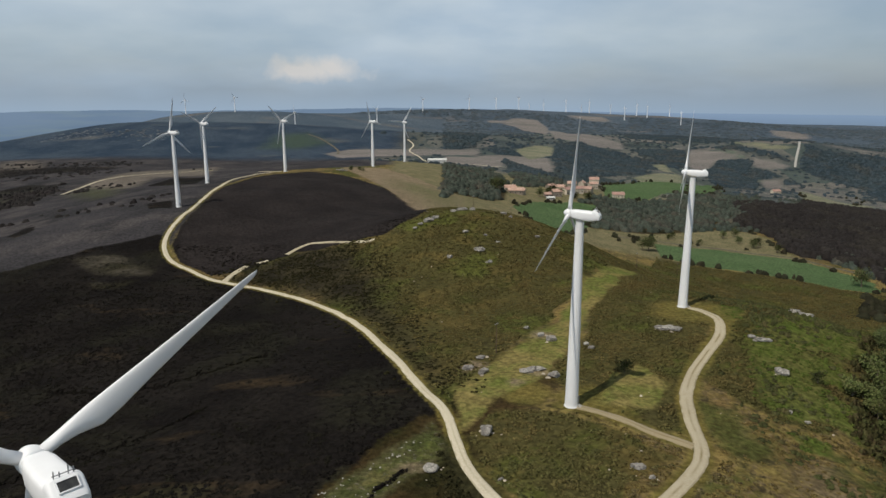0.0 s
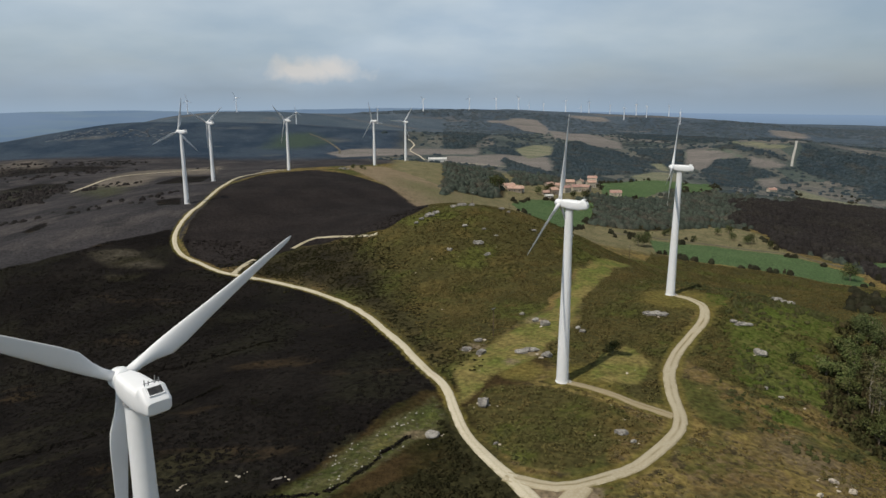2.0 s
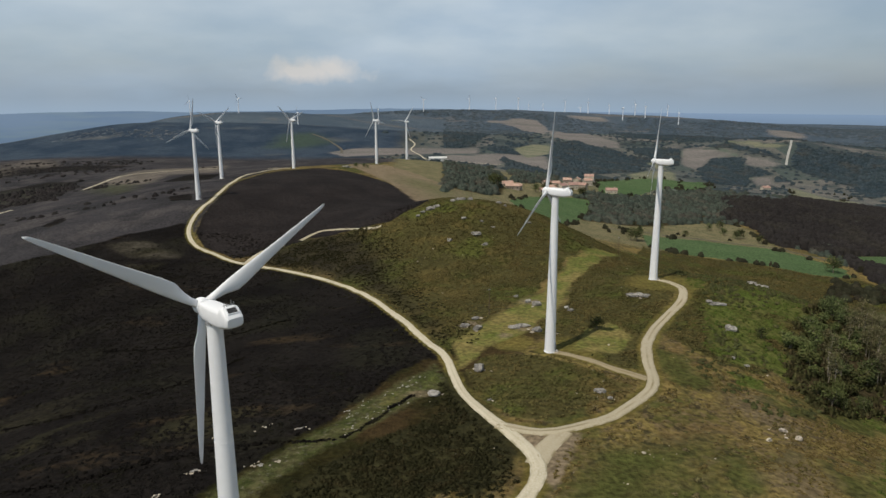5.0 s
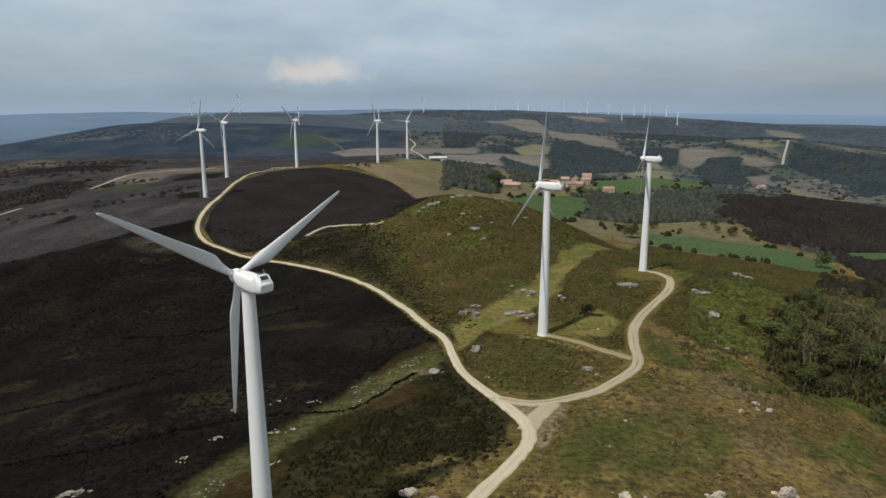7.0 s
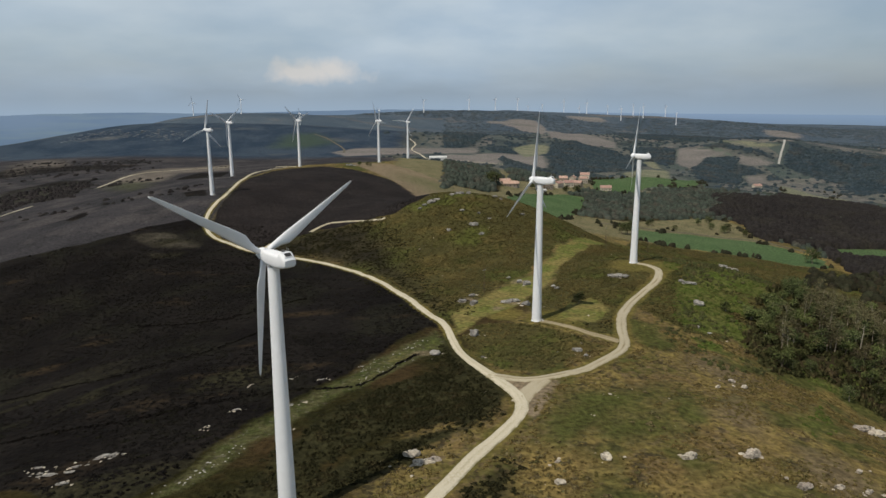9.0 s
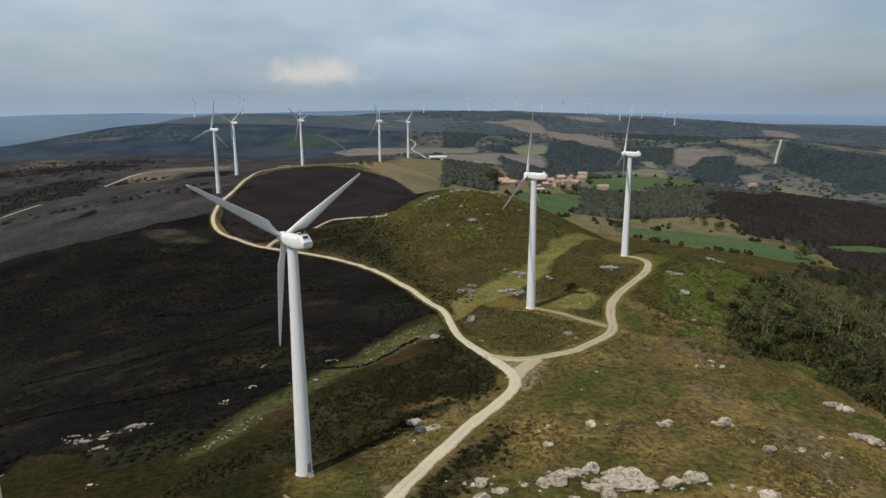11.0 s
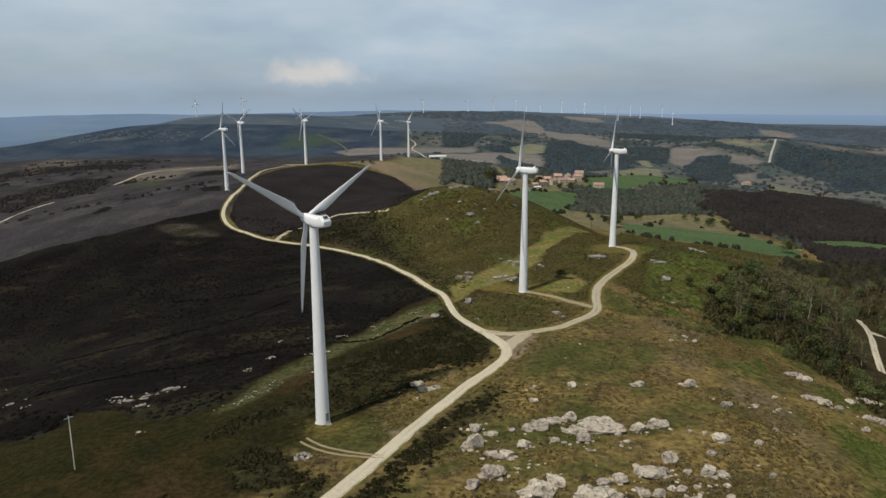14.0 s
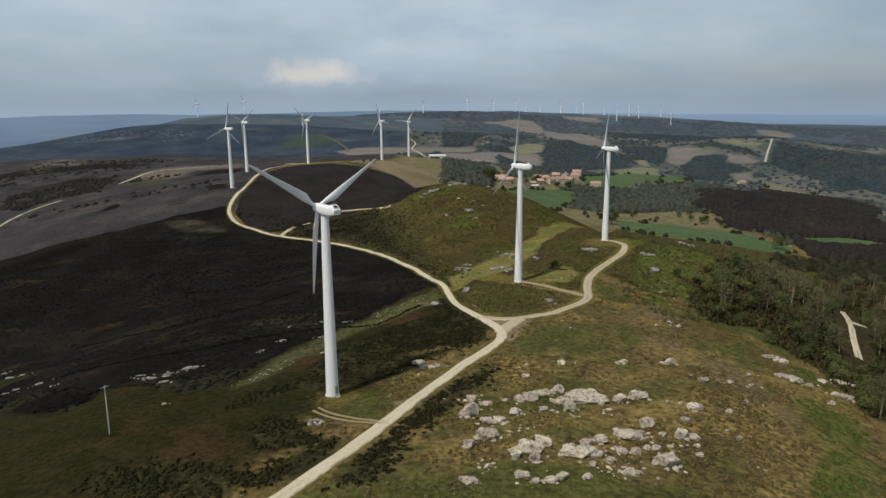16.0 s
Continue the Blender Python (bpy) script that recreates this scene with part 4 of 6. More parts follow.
def build_backdrop():
    """Backdrop hills on the horizon, far beyond everything else; they glow in a painted haze colour."""
    m, t, bsdf = material("haze_glow_hills", 1.0, spec=0.0)
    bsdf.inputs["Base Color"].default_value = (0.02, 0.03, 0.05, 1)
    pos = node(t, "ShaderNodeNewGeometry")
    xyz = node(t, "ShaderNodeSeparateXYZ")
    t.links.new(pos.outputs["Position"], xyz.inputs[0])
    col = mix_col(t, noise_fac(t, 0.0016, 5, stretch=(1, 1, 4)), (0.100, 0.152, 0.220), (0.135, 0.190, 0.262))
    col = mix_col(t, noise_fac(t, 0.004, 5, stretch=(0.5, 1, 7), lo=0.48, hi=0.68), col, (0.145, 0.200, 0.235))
    # eastwards a painted haze gradient fades the far lowland into the air
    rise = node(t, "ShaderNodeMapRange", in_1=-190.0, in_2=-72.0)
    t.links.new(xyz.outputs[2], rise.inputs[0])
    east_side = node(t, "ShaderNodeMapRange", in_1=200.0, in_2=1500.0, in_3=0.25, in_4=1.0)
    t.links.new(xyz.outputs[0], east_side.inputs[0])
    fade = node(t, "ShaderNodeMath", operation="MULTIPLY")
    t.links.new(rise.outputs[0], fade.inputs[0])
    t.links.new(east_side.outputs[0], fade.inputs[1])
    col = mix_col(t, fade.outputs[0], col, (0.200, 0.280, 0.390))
    # no lamp: the backdrop itself gives off the haze colour
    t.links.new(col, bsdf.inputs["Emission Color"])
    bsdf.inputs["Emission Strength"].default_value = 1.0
    b = np.radians(np.linspace(-46, 46, 260))
    u = np.linspace(-46, 46, 260)
    east = smooth((u - 8) / 12)
    top = -48 + (22 * fbm(u, u * 0, 14, 4, 41) + 6 * fbm(u, u * 0, 3, 3, 42)) * (1 - 0.75 * east) - 14 * east + 10 * np.exp(-((u + 28) / 6) ** 2)
    x, y = 4700 * np.sin(b), 60 + 4700 * np.cos(b)
    low = np.full(260, -420.0)
    verts = np.concatenate([np.stack([x, y, low], 1), np.stack([x, y, top], 1), np.stack([x * 1.04, y * 1.04, low], 1)])
    i = np.arange(259)
    faces = np.concatenate([np.stack([i, i + 1, i + 261, i + 260], 1), np.stack([i + 260, i + 261, i + 521, i + 520], 1)])
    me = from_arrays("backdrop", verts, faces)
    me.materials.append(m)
    tagged(new("backdrop", me), "glowing backdrop of haze-blue hills on the horizon", "hills", kind="structure")


build_backdrop()

# ---- wind turbines ----
HUB_H, OVERHANG, ROTOR_R, TILT = 46.5, 2.5, 21.4, 4.0


def ring_mesh(rings, segs=32, caps=True):
    """A bmesh lofted through rings of (z, radius)."""
    bm = bmesh.new()
    rows = [[bm.verts.new((r * math.cos(2 * math.pi * k / segs), r * math.sin(2 * math.pi * k / segs), z)) for k in range(segs)] for z, r in rings]
    for a, b in zip(rows, rows[1:]):
        for k in range(segs):
            bm.faces.new((a[k], a[(k + 1) % segs], b[(k + 1) % segs], b[k]))
    if caps:
        bm.faces.new(rows[0][::-1])
        bm.faces.new(rows[-1])
    return bm


def tower_mesh():
    top = 45.2
    rings, z = [(-1.5, 1.62), (0.0, 1.62), (0.0, 1.75), (0.18, 1.75), (0.18, 1.58)], 0.0
    for joint in (15.0, 30.0):
        r = 1.58 - (1.58 - 0.92) * joint / top
        rings += [(joint - 0.06, r), (joint - 0.06, r + 0.025), (joint + 0.06, r + 0.025), (joint + 0.06, r)]
    rings += [(top, 0.92), (top, 1.0), (top + 0.12, 1.0)]
    return ring_mesh(rings, 36)


def box(bm, x0, x1, y0, y1, z0, z1):
    v = [bm.verts.new(p) for p in ((x0, y0, z0), (x1, y0, z0), (x1, y1, z0), (x0, y1, z0), (x0, y0, z1), (x1, y0, z1), (x1, y1, z1), (x0, y1, z1))]
    for f in ((3, 2, 1, 0), (4, 5, 6, 7), (0, 1, 5, 4), (1, 2, 6, 5), (2, 3, 7, 6), (3, 0, 4, 7)):
        bm.faces.new([v[i] for i in f])
    return bm


def nacelle_mesh():
    """Body along +y (towards the hub), lofted from rounded boxes; a raised hood at the back."""
    sections = [  # y, half width, bottom, top
        (2.05, 0.72, -0.75, 0.75), (1.7, 0.92, -0.95, 0.92), (0.8, 1.12, -1.12, 1.02), (-1.2, 1.22, -1.20, 1.08),
        (-2.8, 1.24, -1.15, 1.12), (-3.0, 1.22, -1.10, 1.58), (-3.45, 1.20, -1.00, 1.64), (-4.35, 1.16, -0.72, 0.82), (-4.6, 1.02, -0.50, 0.55)]
    bm = bmesh.new()
    rows = []
    for y, hw, lo, hi in sections:
        row = []
        for k in range(24):
            a = 2 * math.pi * k / 24
            c, s = math.cos(a), math.sin(a)
            p = 0.45
            ux, uz = math.copysign(abs(c) ** p, c), math.copysign(abs(s) ** p, s)
            row.append(bm.verts.new((hw * ux, y, (lo + hi) / 2 + (hi - lo) / 2 * uz)))
        rows.append(row)
    for a, b in zip(rows, rows[1:]):
        for k in range(24):
            bm.faces.new((a[k], a[(k + 1) % 24], b[(k + 1) % 24], b[k]))
    bm.faces.new(rows[0][::-1])
    bm.faces.new(rows[-1])
    bmesh.ops.recalc_face_normals(bm, faces=bm.faces)
    return bm


def blade_mesh():
    """A twisted, tapering blade along +z, its chord in x, its thickness in y."""
    bm = bmesh.new()
    stations = [(0.9, 0.95, 1.0, 0), (1.9, 0.95, 1.0, 4), (3.2, 1.30, 0.62, 12), (4.8, 1.95, 0.30, 13), (6.5, 1.90, 0.24, 10), (9.5, 1.55, 0.20, 6),
                (13.0, 1.20, 0.17, 3), (16.5, 0.90, 0.15, 1), (19.5, 0.62, 0.14, 0), (20.9, 0.42, 0.13, 0), (21.4, 0.12, 0.14, 0)]
    rows = []
    for z, chord, thick, twist in stations:
        row = []
        a = radians(twist + 4)
        for k in range(14):
            th = 2 * math.pi * k / 14
            blend = min(1.0, max(0.0, (z - 1.9) / 3.0))
            u = math.cos(th)
            taper = 1 - 0.55 * blend * (0.5 - 0.5 * u)
            x = chord * (0.5 * u - 0.22 * blend)
            y = chord * thick * 0.5 * math.sin(th) * taper
            row.append(bm.verts.new((y * math.sin(a) - x * math.cos(a), x * math.sin(a) + y * math.cos(a) + 0.02 * z, z)))
        rows.append(row)
    for a, b in zip(rows, rows[1:]):
        for k in range(14):
            bm.faces.new((a[k], a[(k + 1) % 14], b[(k + 1) % 14], b[k]))
    bm.faces.new(rows[0][::-1])
    bm.faces.new(rows[-1])
    bmesh.ops.recalc_face_normals(bm, faces=bm.faces)
    return bm


def spinner_mesh():
    bm = ring_mesh([(-0.55, 0.9), (-0.5, 1.0), (0.35, 1.02), (0.75, 0.86), (1.05, 0.6), (1.25, 0.3), (1.3, 0.08)], 28)
    bmesh.ops.rotate(bm, verts=bm.verts, cent=(0, 0, 0), matrix=Matrix.Rotation(radians(-90), 3, "X"))
    return bm


def wind_turbine():
    t = new("wind_turbine")
    part("tower", tower_mesh(), M_WHITE, t, smooth_faces=False)
    shade_smooth(t.children[0].data)
    t.children[0].data.set_sharp_from_angle(angle=radians(40))
    bm = bmesh.new()
    box(bm, -0.42, 0.42, -1.66, -1.5, 0.9, 2.9)
    bmesh.ops.bevel(bm, geom=bm.edges[:], offset=0.04, segments=2, affect="EDGES")
    part("door", bm, M_STEEL, t, "grey steel door")
    bm = bmesh.new()
    for k in range(4):
        box(bm, -0.6, 0.6, -1.9 - 0.28 * k, -1.62 - 0.28 * k, -0.4, 0.72 - 0.19 * k)
    part("step", bm, M_CONCRETE, t, "concrete step")
    n = part("nacelle", nacelle_mesh(), M_WHITE, t, smooth_faces=True)
    n.data.set_sharp_from_angle(angle=radians(35))
    n.matrix_local = pose(0, 0, HUB_H, TILT, 0, 0)
    bm = bmesh.new()
    box(bm, -0.60, 0.60, -0.34, 0.34, -0.04, 0.05)
    slope = pose(0, -3.90, 1.245, 42.3, 0, 0)
    vent = part("vent", bm, M_DARK, n, "dark vent opening in the nacelle hood")
    vent.matrix_local = slope
    bm = bmesh.new()
    for a, b, c, d in ((-0.68, 0.68, 0.34, 0.42), (-0.68, 0.68, -0.42, -0.34), (-0.68, -0.60, -0.34, 0.34), (0.60, 0.68, -0.34, 0.34)):
        box(bm, a, b, c, d, -0.04, 0.10)
    rim_ = part("vent_frame", bm, M_WHITE, n)
    rim_.matrix_local = slope
    bm = bmesh.new()
    for x, up in ((-0.6, 2.15), (-0.25, 2.0), (0.3, 2.3), (0.62, 2.05)):
        box(bm, x - 0.035, x + 0.035, -3.33, -3.27, 1.55, up)
    box(bm, -0.7, 0.7, -3.33, -3.27, 1.78, 1.83)
    part("wind_sensor", bm, M_STEEL, n, "grey wind sensor mast")
    bm = ring_mesh([(0, 1.05), (0.35, 1.05)], 28)
    yaw = part("yaw_ring", bm, M_STEEL, t)
    yaw.matrix_local = pose(0, 0, 45.1)
    hub = part("hub", spinner_mesh(), M_WHITE, t, smooth_faces=True)
    blade = blade_mesh()
    bme = bpy.data.meshes.new("blade")
    blade.to_mesh(bme)
    blade.free()
    for k in range(3):
        b = part("blade", bme, M_BLADE, hub, smooth_faces=True)
        b.matrix_local = Matrix.Rotation(2 * math.pi * k / 3, 4, "Y")
    return t


def hub_pose(phase):
    a = radians(TILT)
    return pose(0, OVERHANG * math.cos(a), HUB_H + OVERHANG * math.sin(a), TILT, 0, 0) @ Matrix.Rotation(radians(phase), 4, "Y")


# x, y, bearing of the rotor from +y towards +x, turn of the rotor
TURBINES = [(-28, 155, -48, 62), (31.5, 263.8, -62, 4), (85.1, 338.4, -68, 20), (-162.4, 544.5, -62, 10), (-179.5, 655.6, -64, 55), (-138, 752, -60, 70),
            (-63, 829, -60, 100), (-34, 937, -40, 35)]
# x, y of the turbines on the ridges behind
FAR_TURBINES = [(-638, 2383), (-409, 2193), (-818, 2443), (-182, 2413), (-35, 2813), (150, 2914), (272, 3064), (362, 3014), (455, 3364), (515, 3314),
                (569, 3064), (700, 3364), (669, 3064), (811, 3264), (765, 2864), (872, 3064), (886, 2964), (1047, 3164), (974, 2814)]
first = wind_turbine()
rng = random.Random(5)
for n, (x, y, bearing, phase) in enumerate(TURBINES + [(x, y, -55 + rng.uniform(-12, 12), rng.uniform(0, 120)) for x, y in FAR_TURBINES]):
    z = float(ground_z(x, y))
    place = pose(x, y, z + (0.9 if n == 0 else 0) - 0.05 - (0.9 if n == 0 else 0), 0, 0, -bearing)
    t = copy_thing(first, place) if n else first
    t.matrix_world = place
    for c in t.children:
        if c.name.startswith("hub"):
            c.matrix_local = hub_pose(phase)
    tagged(t, "white three-bladed wind turbine on a tapered steel tower" if n < 8 else "far white wind turbine on a ridge", "wind turbine",
           "turbines of the near ridge" if n < 8 else "turbines on the far ridges")

# ---- boulders ----


def cut_rock(seed, flat, fine, name):
    """A block bounded by joint planes: two steep sets, one flat-lying set and a few odd breaks."""
    r = random.Random(seed)
    bm = bmesh.new()
    bmesh.ops.create_icosphere(bm, subdivisions=fine, radius=1.0)
    turn = Matrix.Rotation(r.uniform(0, 3.1), 3, "Z") @ Matrix.Rotation(r.uniform(-0.35, 0.35), 3, "X")
    planes = []
    for axis in (Vector((1, 0, 0)), Vector((0.25, 1, 0)), Vector((0, 0.1, 1))):
        for sign in (-1, 1):
            planes.append(((turn @ (axis * sign)).normalized(), r.uniform(0.50, 0.85)))
    for _ in range(7):
        planes.append((Vector((r.gauss(0, 1), r.gauss(0, 1), r.gauss(0, 0.7) + 0.3)).normalized(), r.uniform(0.55, 0.85)))
    cracks = [((turn @ Vector((1, r.uniform(-0.3, 0.3), 0))).normalized(), r.uniform(-0.3, 0.3)), ((turn @ Vector((r.uniform(-0.3, 0.3), 1, 0.1))).normalized(), r.uniform(-0.3, 0.3))]
    off = Vector((r.uniform(0, 50), r.uniform(0, 50), r.uniform(0, 50)))
    for v in bm.verts:
        p = v.co.copy()
        for nrm, d in planes:
            k = p.dot(nrm)
            if k > d:
                p -= nrm * (k - d)
        p *= 1 + 0.09 * noise.noise(p * 2.4 + off) + 0.07 * noise.noise(p * 6 + off)
        if fine > 2:
            for nrm, d in cracks:
                p.z -= 0.26 * max(0, p.z + 0.2) * math.exp(-((p.dot(nrm) - d) / 0.08) ** 2)
        v.co = Vector((p.x, p.y, p.z * flat))
    me = bpy.data.meshes.new(name)
    bm.to_mesh(me)
    bm.free()
    me.materials.append(M_ROCK)
    return me


def rock_mesh(seed, flat=0.6):
    return cut_rock(seed, flat, 4 if seed < 5 else 3, "boulder")


ROCK_MESHES = [rock_mesh(s, f) for s, f in ((1, 0.55), (2, 0.7), (3, 0.45), (4, 0.8), (5, 0.5), (6, 0.62), (7, 0.4), (8, 0.75))]


GREY_MESHES = []
for me in ROCK_MESHES:
    me = me.copy()
    me.materials.clear()
    me.materials.append(M_SLAB)
    GREY_MESHES.append(me)


def boulder(x, y, size, n, squash=1.0, turn=0.0, sunk=0.25, flat=1.0, label="pale weathered granite boulder half buried in moor grass", group="granite boulders"):
    ob = new("boulder", (GREY_MESHES if x < -28 or y > 225 else ROCK_MESHES)[n % len(ROCK_MESHES)])
    sx, sy, sz = size, size * squash, size * (0.8 + 0.2 * squash) * flat
    ob.matrix_world = pose(x, y, float(ground_z(x, y)) + sz * (0.45 - sunk) - 0.1, 0, 0, turn) @ Matrix.Diagonal((sx, sy, sz, 1))
    return tagged(ob, label, "boulder", group)


# x, y, half length
KNOLL_CREST = [(18, 148, 2.0), (22, 151, 2.8), (28, 146, 3.0), (33, 151, 3.5), (35, 148, 3.0), (28, 142, 1.7), (36, 145, 1.2), (41, 147, 1.7), (46, 149, 2.1), (6, 148, 1.7), (9, 145, 1.3), (5, 140, 2.2), (14, 147, 0.8), (15, 139, 1.4), (16, 140, 0.9), (10, 135, 2.8), (8, 128, 2.3), (4, 124, 1.7), (22, 142, 1.0), (27, 152, 1.5), (24, 141, 0.7), (28, 137, 0.6), (37, 141, 0.8)]
KNOLL_FLANK = [(13, 118, 1.6), (16, 122, 2.0), (16, 117, 1.5), (19, 124, 2.0), (25, 120, 2.8), (28, 124, 1.5), (31, 125, 1.6), (29, 119, 1.6), (31, 117, 1.1), (38, 129, 2.9), (43, 134, 1.9), (34, 121, 1.4), (37, 121, 1.1), (42, 123, 1.1), (40, 123, 0.9), (33, 122, 0.8), (42, 117, 2.2), (40, 118, 0.7), (27, 115, 1.0), (40, 127, 0.7)]
KNOLL_FOOT = [(33, 112, 1.2), (35, 113, 0.9), (25, 110, 1.0), (18, 108, 1.3), (20, 109, 1.3), (13, 110, 1.3), (15, 108, 0.9), (3, 108, 1.6), (7, 114, 0.8), (52, 129, 1.3), (51, 125, 0.8), (50, 121, 0.9), (49, 129, 1.9), (45, 124, 0.6), (45, 122, 0.5), (33, 115, 0.5), (30, 114, 0.3), (13, 130, 0.5), (15, 130, 0.4), (17, 131, 0.4), (42, 129, 0.6), (45, 129, 0.9), (30, 111, 0.3)]
EAST_SIDE = [(111, 211, 3.1), (99, 182, 2.0), (101, 181, 1.5), (106, 181, 0.9), (121, 199, 1.3), (138, 216, 3.2), (115, 179, 2.5), (125, 185, 0.9), (95, 288, 1.9), (87, 268, 0.8), (90, 265, 0.7), (103, 165, 0.8), (72.6, 315.0, 3.6), (69.7, 316.0, 1.6), (44.2, 305.2, 1.3), (45.0, 301.4, 1.0), (127.0, 339.0, 3.6), (123.5, 337.0, 1.8), (131.0, 341.0, 1.6), (98.2, 306.5, 2.9), (95.7, 308.2, 1.3)]
HEATH_SLABS = [(-73.5, 183.9, 3.7), (-81.1, 176.5, 3.1), (-76.0, 171.5, 2.7), (-86.3, 181.3, 2.0), (-77.4, 179.3, 2.4), (-133.2, 198.7, 2.6), (-125.2, 197.4, 2.6),
               (-150.5, 223.2, 3.9), (-160.8, 235.6, 2.1), (-116.7, 188.8, 0.8), (-51.2, 205.2, 2.2), (-55.4, 196.7, 1.0), (-69.2, 154.2, 0.8), (-55.3, 195.2, 0.7),
               (-38.1, 206.2, 1.6), (-34.4, 207.0, 1.0), (-35.5, 191.9, 1.1), (-33.4, 223.6, 1.8), (-41.7, 225.5, 1.1), (-51.8, 222.9, 0.7), (-4.2, 174.5, 2.7), (-7.3, 177.5, 1.6),
               (-71.1, 183.1, 1.5), (-84.0, 178.0, 1.6)]
CREST_STONES = [(-10, 442, 1.4), (-7, 445, 1.1), (-4, 447, 1.9), (0, 451, 1.7), (12, 462, 1.7), (35, 461, 1.4), (38, 453, 1.0)]
HILL_STONES = [(25.6, 286.0, 3.2), (30.6, 282.0, 1.8), (12.3, 299.0, 1.5), (12.2, 286.8, 1.7), (8.1, 290.4, 1.5), (10.1, 251.2, 1.7), (39.0, 235.0, 1.4), (40.6, 231.2, 0.7),
               (-2.0, 238.0, 1.6), (29.1, 325.0, 1.1), (32.4, 316.0, 1.6), (34.7, 310.0, 1.6), (11.4, 232.3, 0.7), (6.1, 407.0, 1.7), (19.4, 411.0, 2.3),
               (22.9, 399.9, 1.4), (14.3, 429.6, 1.5), (23.2, 425.4, 1.2), (28.7, 418.6, 1.2), (47.8, 427.2, 1.5), (-2.6, 448.5, 2.0), (9.0, 459.0, 1.8), (14.1, 463.0, 2.1),
               (19.2, 464.0, 1.7), (35.6, 460.0, 1.7), (0.7, 451.9, 1.3), (-7.4, 445.2, 1.6)]
MOOR_STONES = [(22, 172, 0.7), (21, 164, 1.0), (32, 174, 1.3), (49, 174, 1.6), (63, 176, 1.8), (58, 144, 2.0), (66, 144, 1.2), (53, 137, 1.1), (62, 130, 0.9), (68, 165, 1.4), (66, 168, 0.6), (76, 167, 0.9), (72, 215, 0.8), (79, 222, 1.0), (81, 219, 0.9), (41, 205, 0.5), (85, 175, 0.6), (82, 167, 0.7), (52, 147, 0.7), (55, 146, 0.6), (74, 153, 0.6), (61, 119, 0.3), (-88, 768, 2.6), (-84, 771, 2.0), (-92, 772, 1.6)]
rng = random.Random(11)
SLAB, BLOCK = "broad pale granite slab breaking through the heath", "pale weathered granite boulder half buried in moor grass"
ROCK_SPOTS, CHIPS = [], []


def outcrop(x, y, s, chips, n):
    """A main block, jointed and half buried, with what has broken off round it."""
    ROCK_SPOTS.append((x, y, s))
    long = s > 2.6
    turn = rng.uniform(-18, 22)
    if long:
        for k, a in enumerate((-0.55, 0.0, 0.5)):
            boulder(x + a * s, y + rng.uniform(-0.2, 0.2) * s, s * rng.uniform(0.68, 0.85), n + k, rng.uniform(0.55, 0.8), turn + rng.uniform(-20, 20), rng.uniform(0.02, 0.10), rng.uniform(0.50, 0.66), SLAB)
    else:
        boulder(x, y, s * rng.uniform(1.1, 1.3), n, rng.uniform(0.6, 0.95), turn + rng.uniform(-30, 40), rng.uniform(0.02, 0.12), rng.uniform(0.75, 1.05), BLOCK)
    for _ in range(chips):
        a, d = rng.uniform(0, 6.28), s * rng.uniform(0.75, 1.35)
        CHIPS.append((x + math.cos(a) * d, y + math.sin(a) * d * 0.75, s * rng.uniform(0.2, 0.5) * (0.7 if long else 1)))


# the broad slabs that carry the knoll's crest: x, y, half length, height over length
for n, (x, y, half, high) in enumerate([(33, 147, 5.8, 0.40), (20, 149, 3.9, 0.34), (25, 119, 4.0, 0.5), (15, 120, 3.6, 0.55), (38, 128, 3.4, 0.55)]):
    boulder(x, y, half, n, 0.62, rng.uniform(-12, 12), 0.02, high, SLAB)
for n, (x, y, s) in enumerate(KNOLL_CREST + KNOLL_FLANK + KNOLL_FOOT):
    outcrop(x, y, s, 1 if s < 1.0 else (3 if s < 2.2 else 6), n)
for n, (x, y, s) in enumerate(EAST_SIDE + HEATH_SLABS + CREST_STONES + HILL_STONES + MOOR_STONES):
    if x < -30 and 140 < y < 260:  # slabs broken into a row of low pieces
        boulder(x, y, s * 0.55, n, rng.uniform(0.32, 0.5), rng.uniform(5, 25), 0.14, 0.5, SLAB)
        for _ in range(2):
            a = rng.gauss(0, 0.7) * s
            boulder(x + a, y + a * 0.3 + rng.uniform(-1, 1), s * rng.uniform(0.15, 0.5), rng.randrange(8), rng.uniform(0.3, 0.6), rng.uniform(0, 40), 0.18, 0.45, SLAB)
        for _ in range(5):
            a = rng.gauss(0, 0.9) * s
            CHIPS.append((x + a, y + a * 0.3 + rng.gauss(0, 0.8), rng.uniform(0.15, 0.45)))
        continue
    outcrop(x, y, s * (1.35 if x > 80 and y < 240 else 1), 2 if s > 1.4 and y < 345 else 0, n)
for _ in range(64):  # a heap of cleared stones by the first turbine
    a, d = rng.uniform(0, 6.28), 1.75 * math.sqrt(rng.random())
    boulder(-29 + math.cos(a) * d, 136.2 + math.sin(a) * d, rng.uniform(0.26, 0.52), rng.randrange(8), rng.uniform(0.6, 1), rng.uniform(0, 360), 0.1 - 2.6 * (1 - d / 1.75) * rng.uniform(0.5, 1), 0.9, "pale grey stone in a heap of cleared stones", "heap of stones")



def scatter(count, rng, x0, x1, y0, y1, keep):
    """Places drawn evenly over a stretch, kept with the chance that keep(x, y) gives."""
    x, y = rng.uniform(x0, x1, count), rng.uniform(y0, y1, count)
    ok = rng.uniform(0, 1, count) < keep(x, y)
    return x[ok], y[ok]


gen = np.random.RandomState(4)

# ---- low growth: joined, since nobody could count it ----


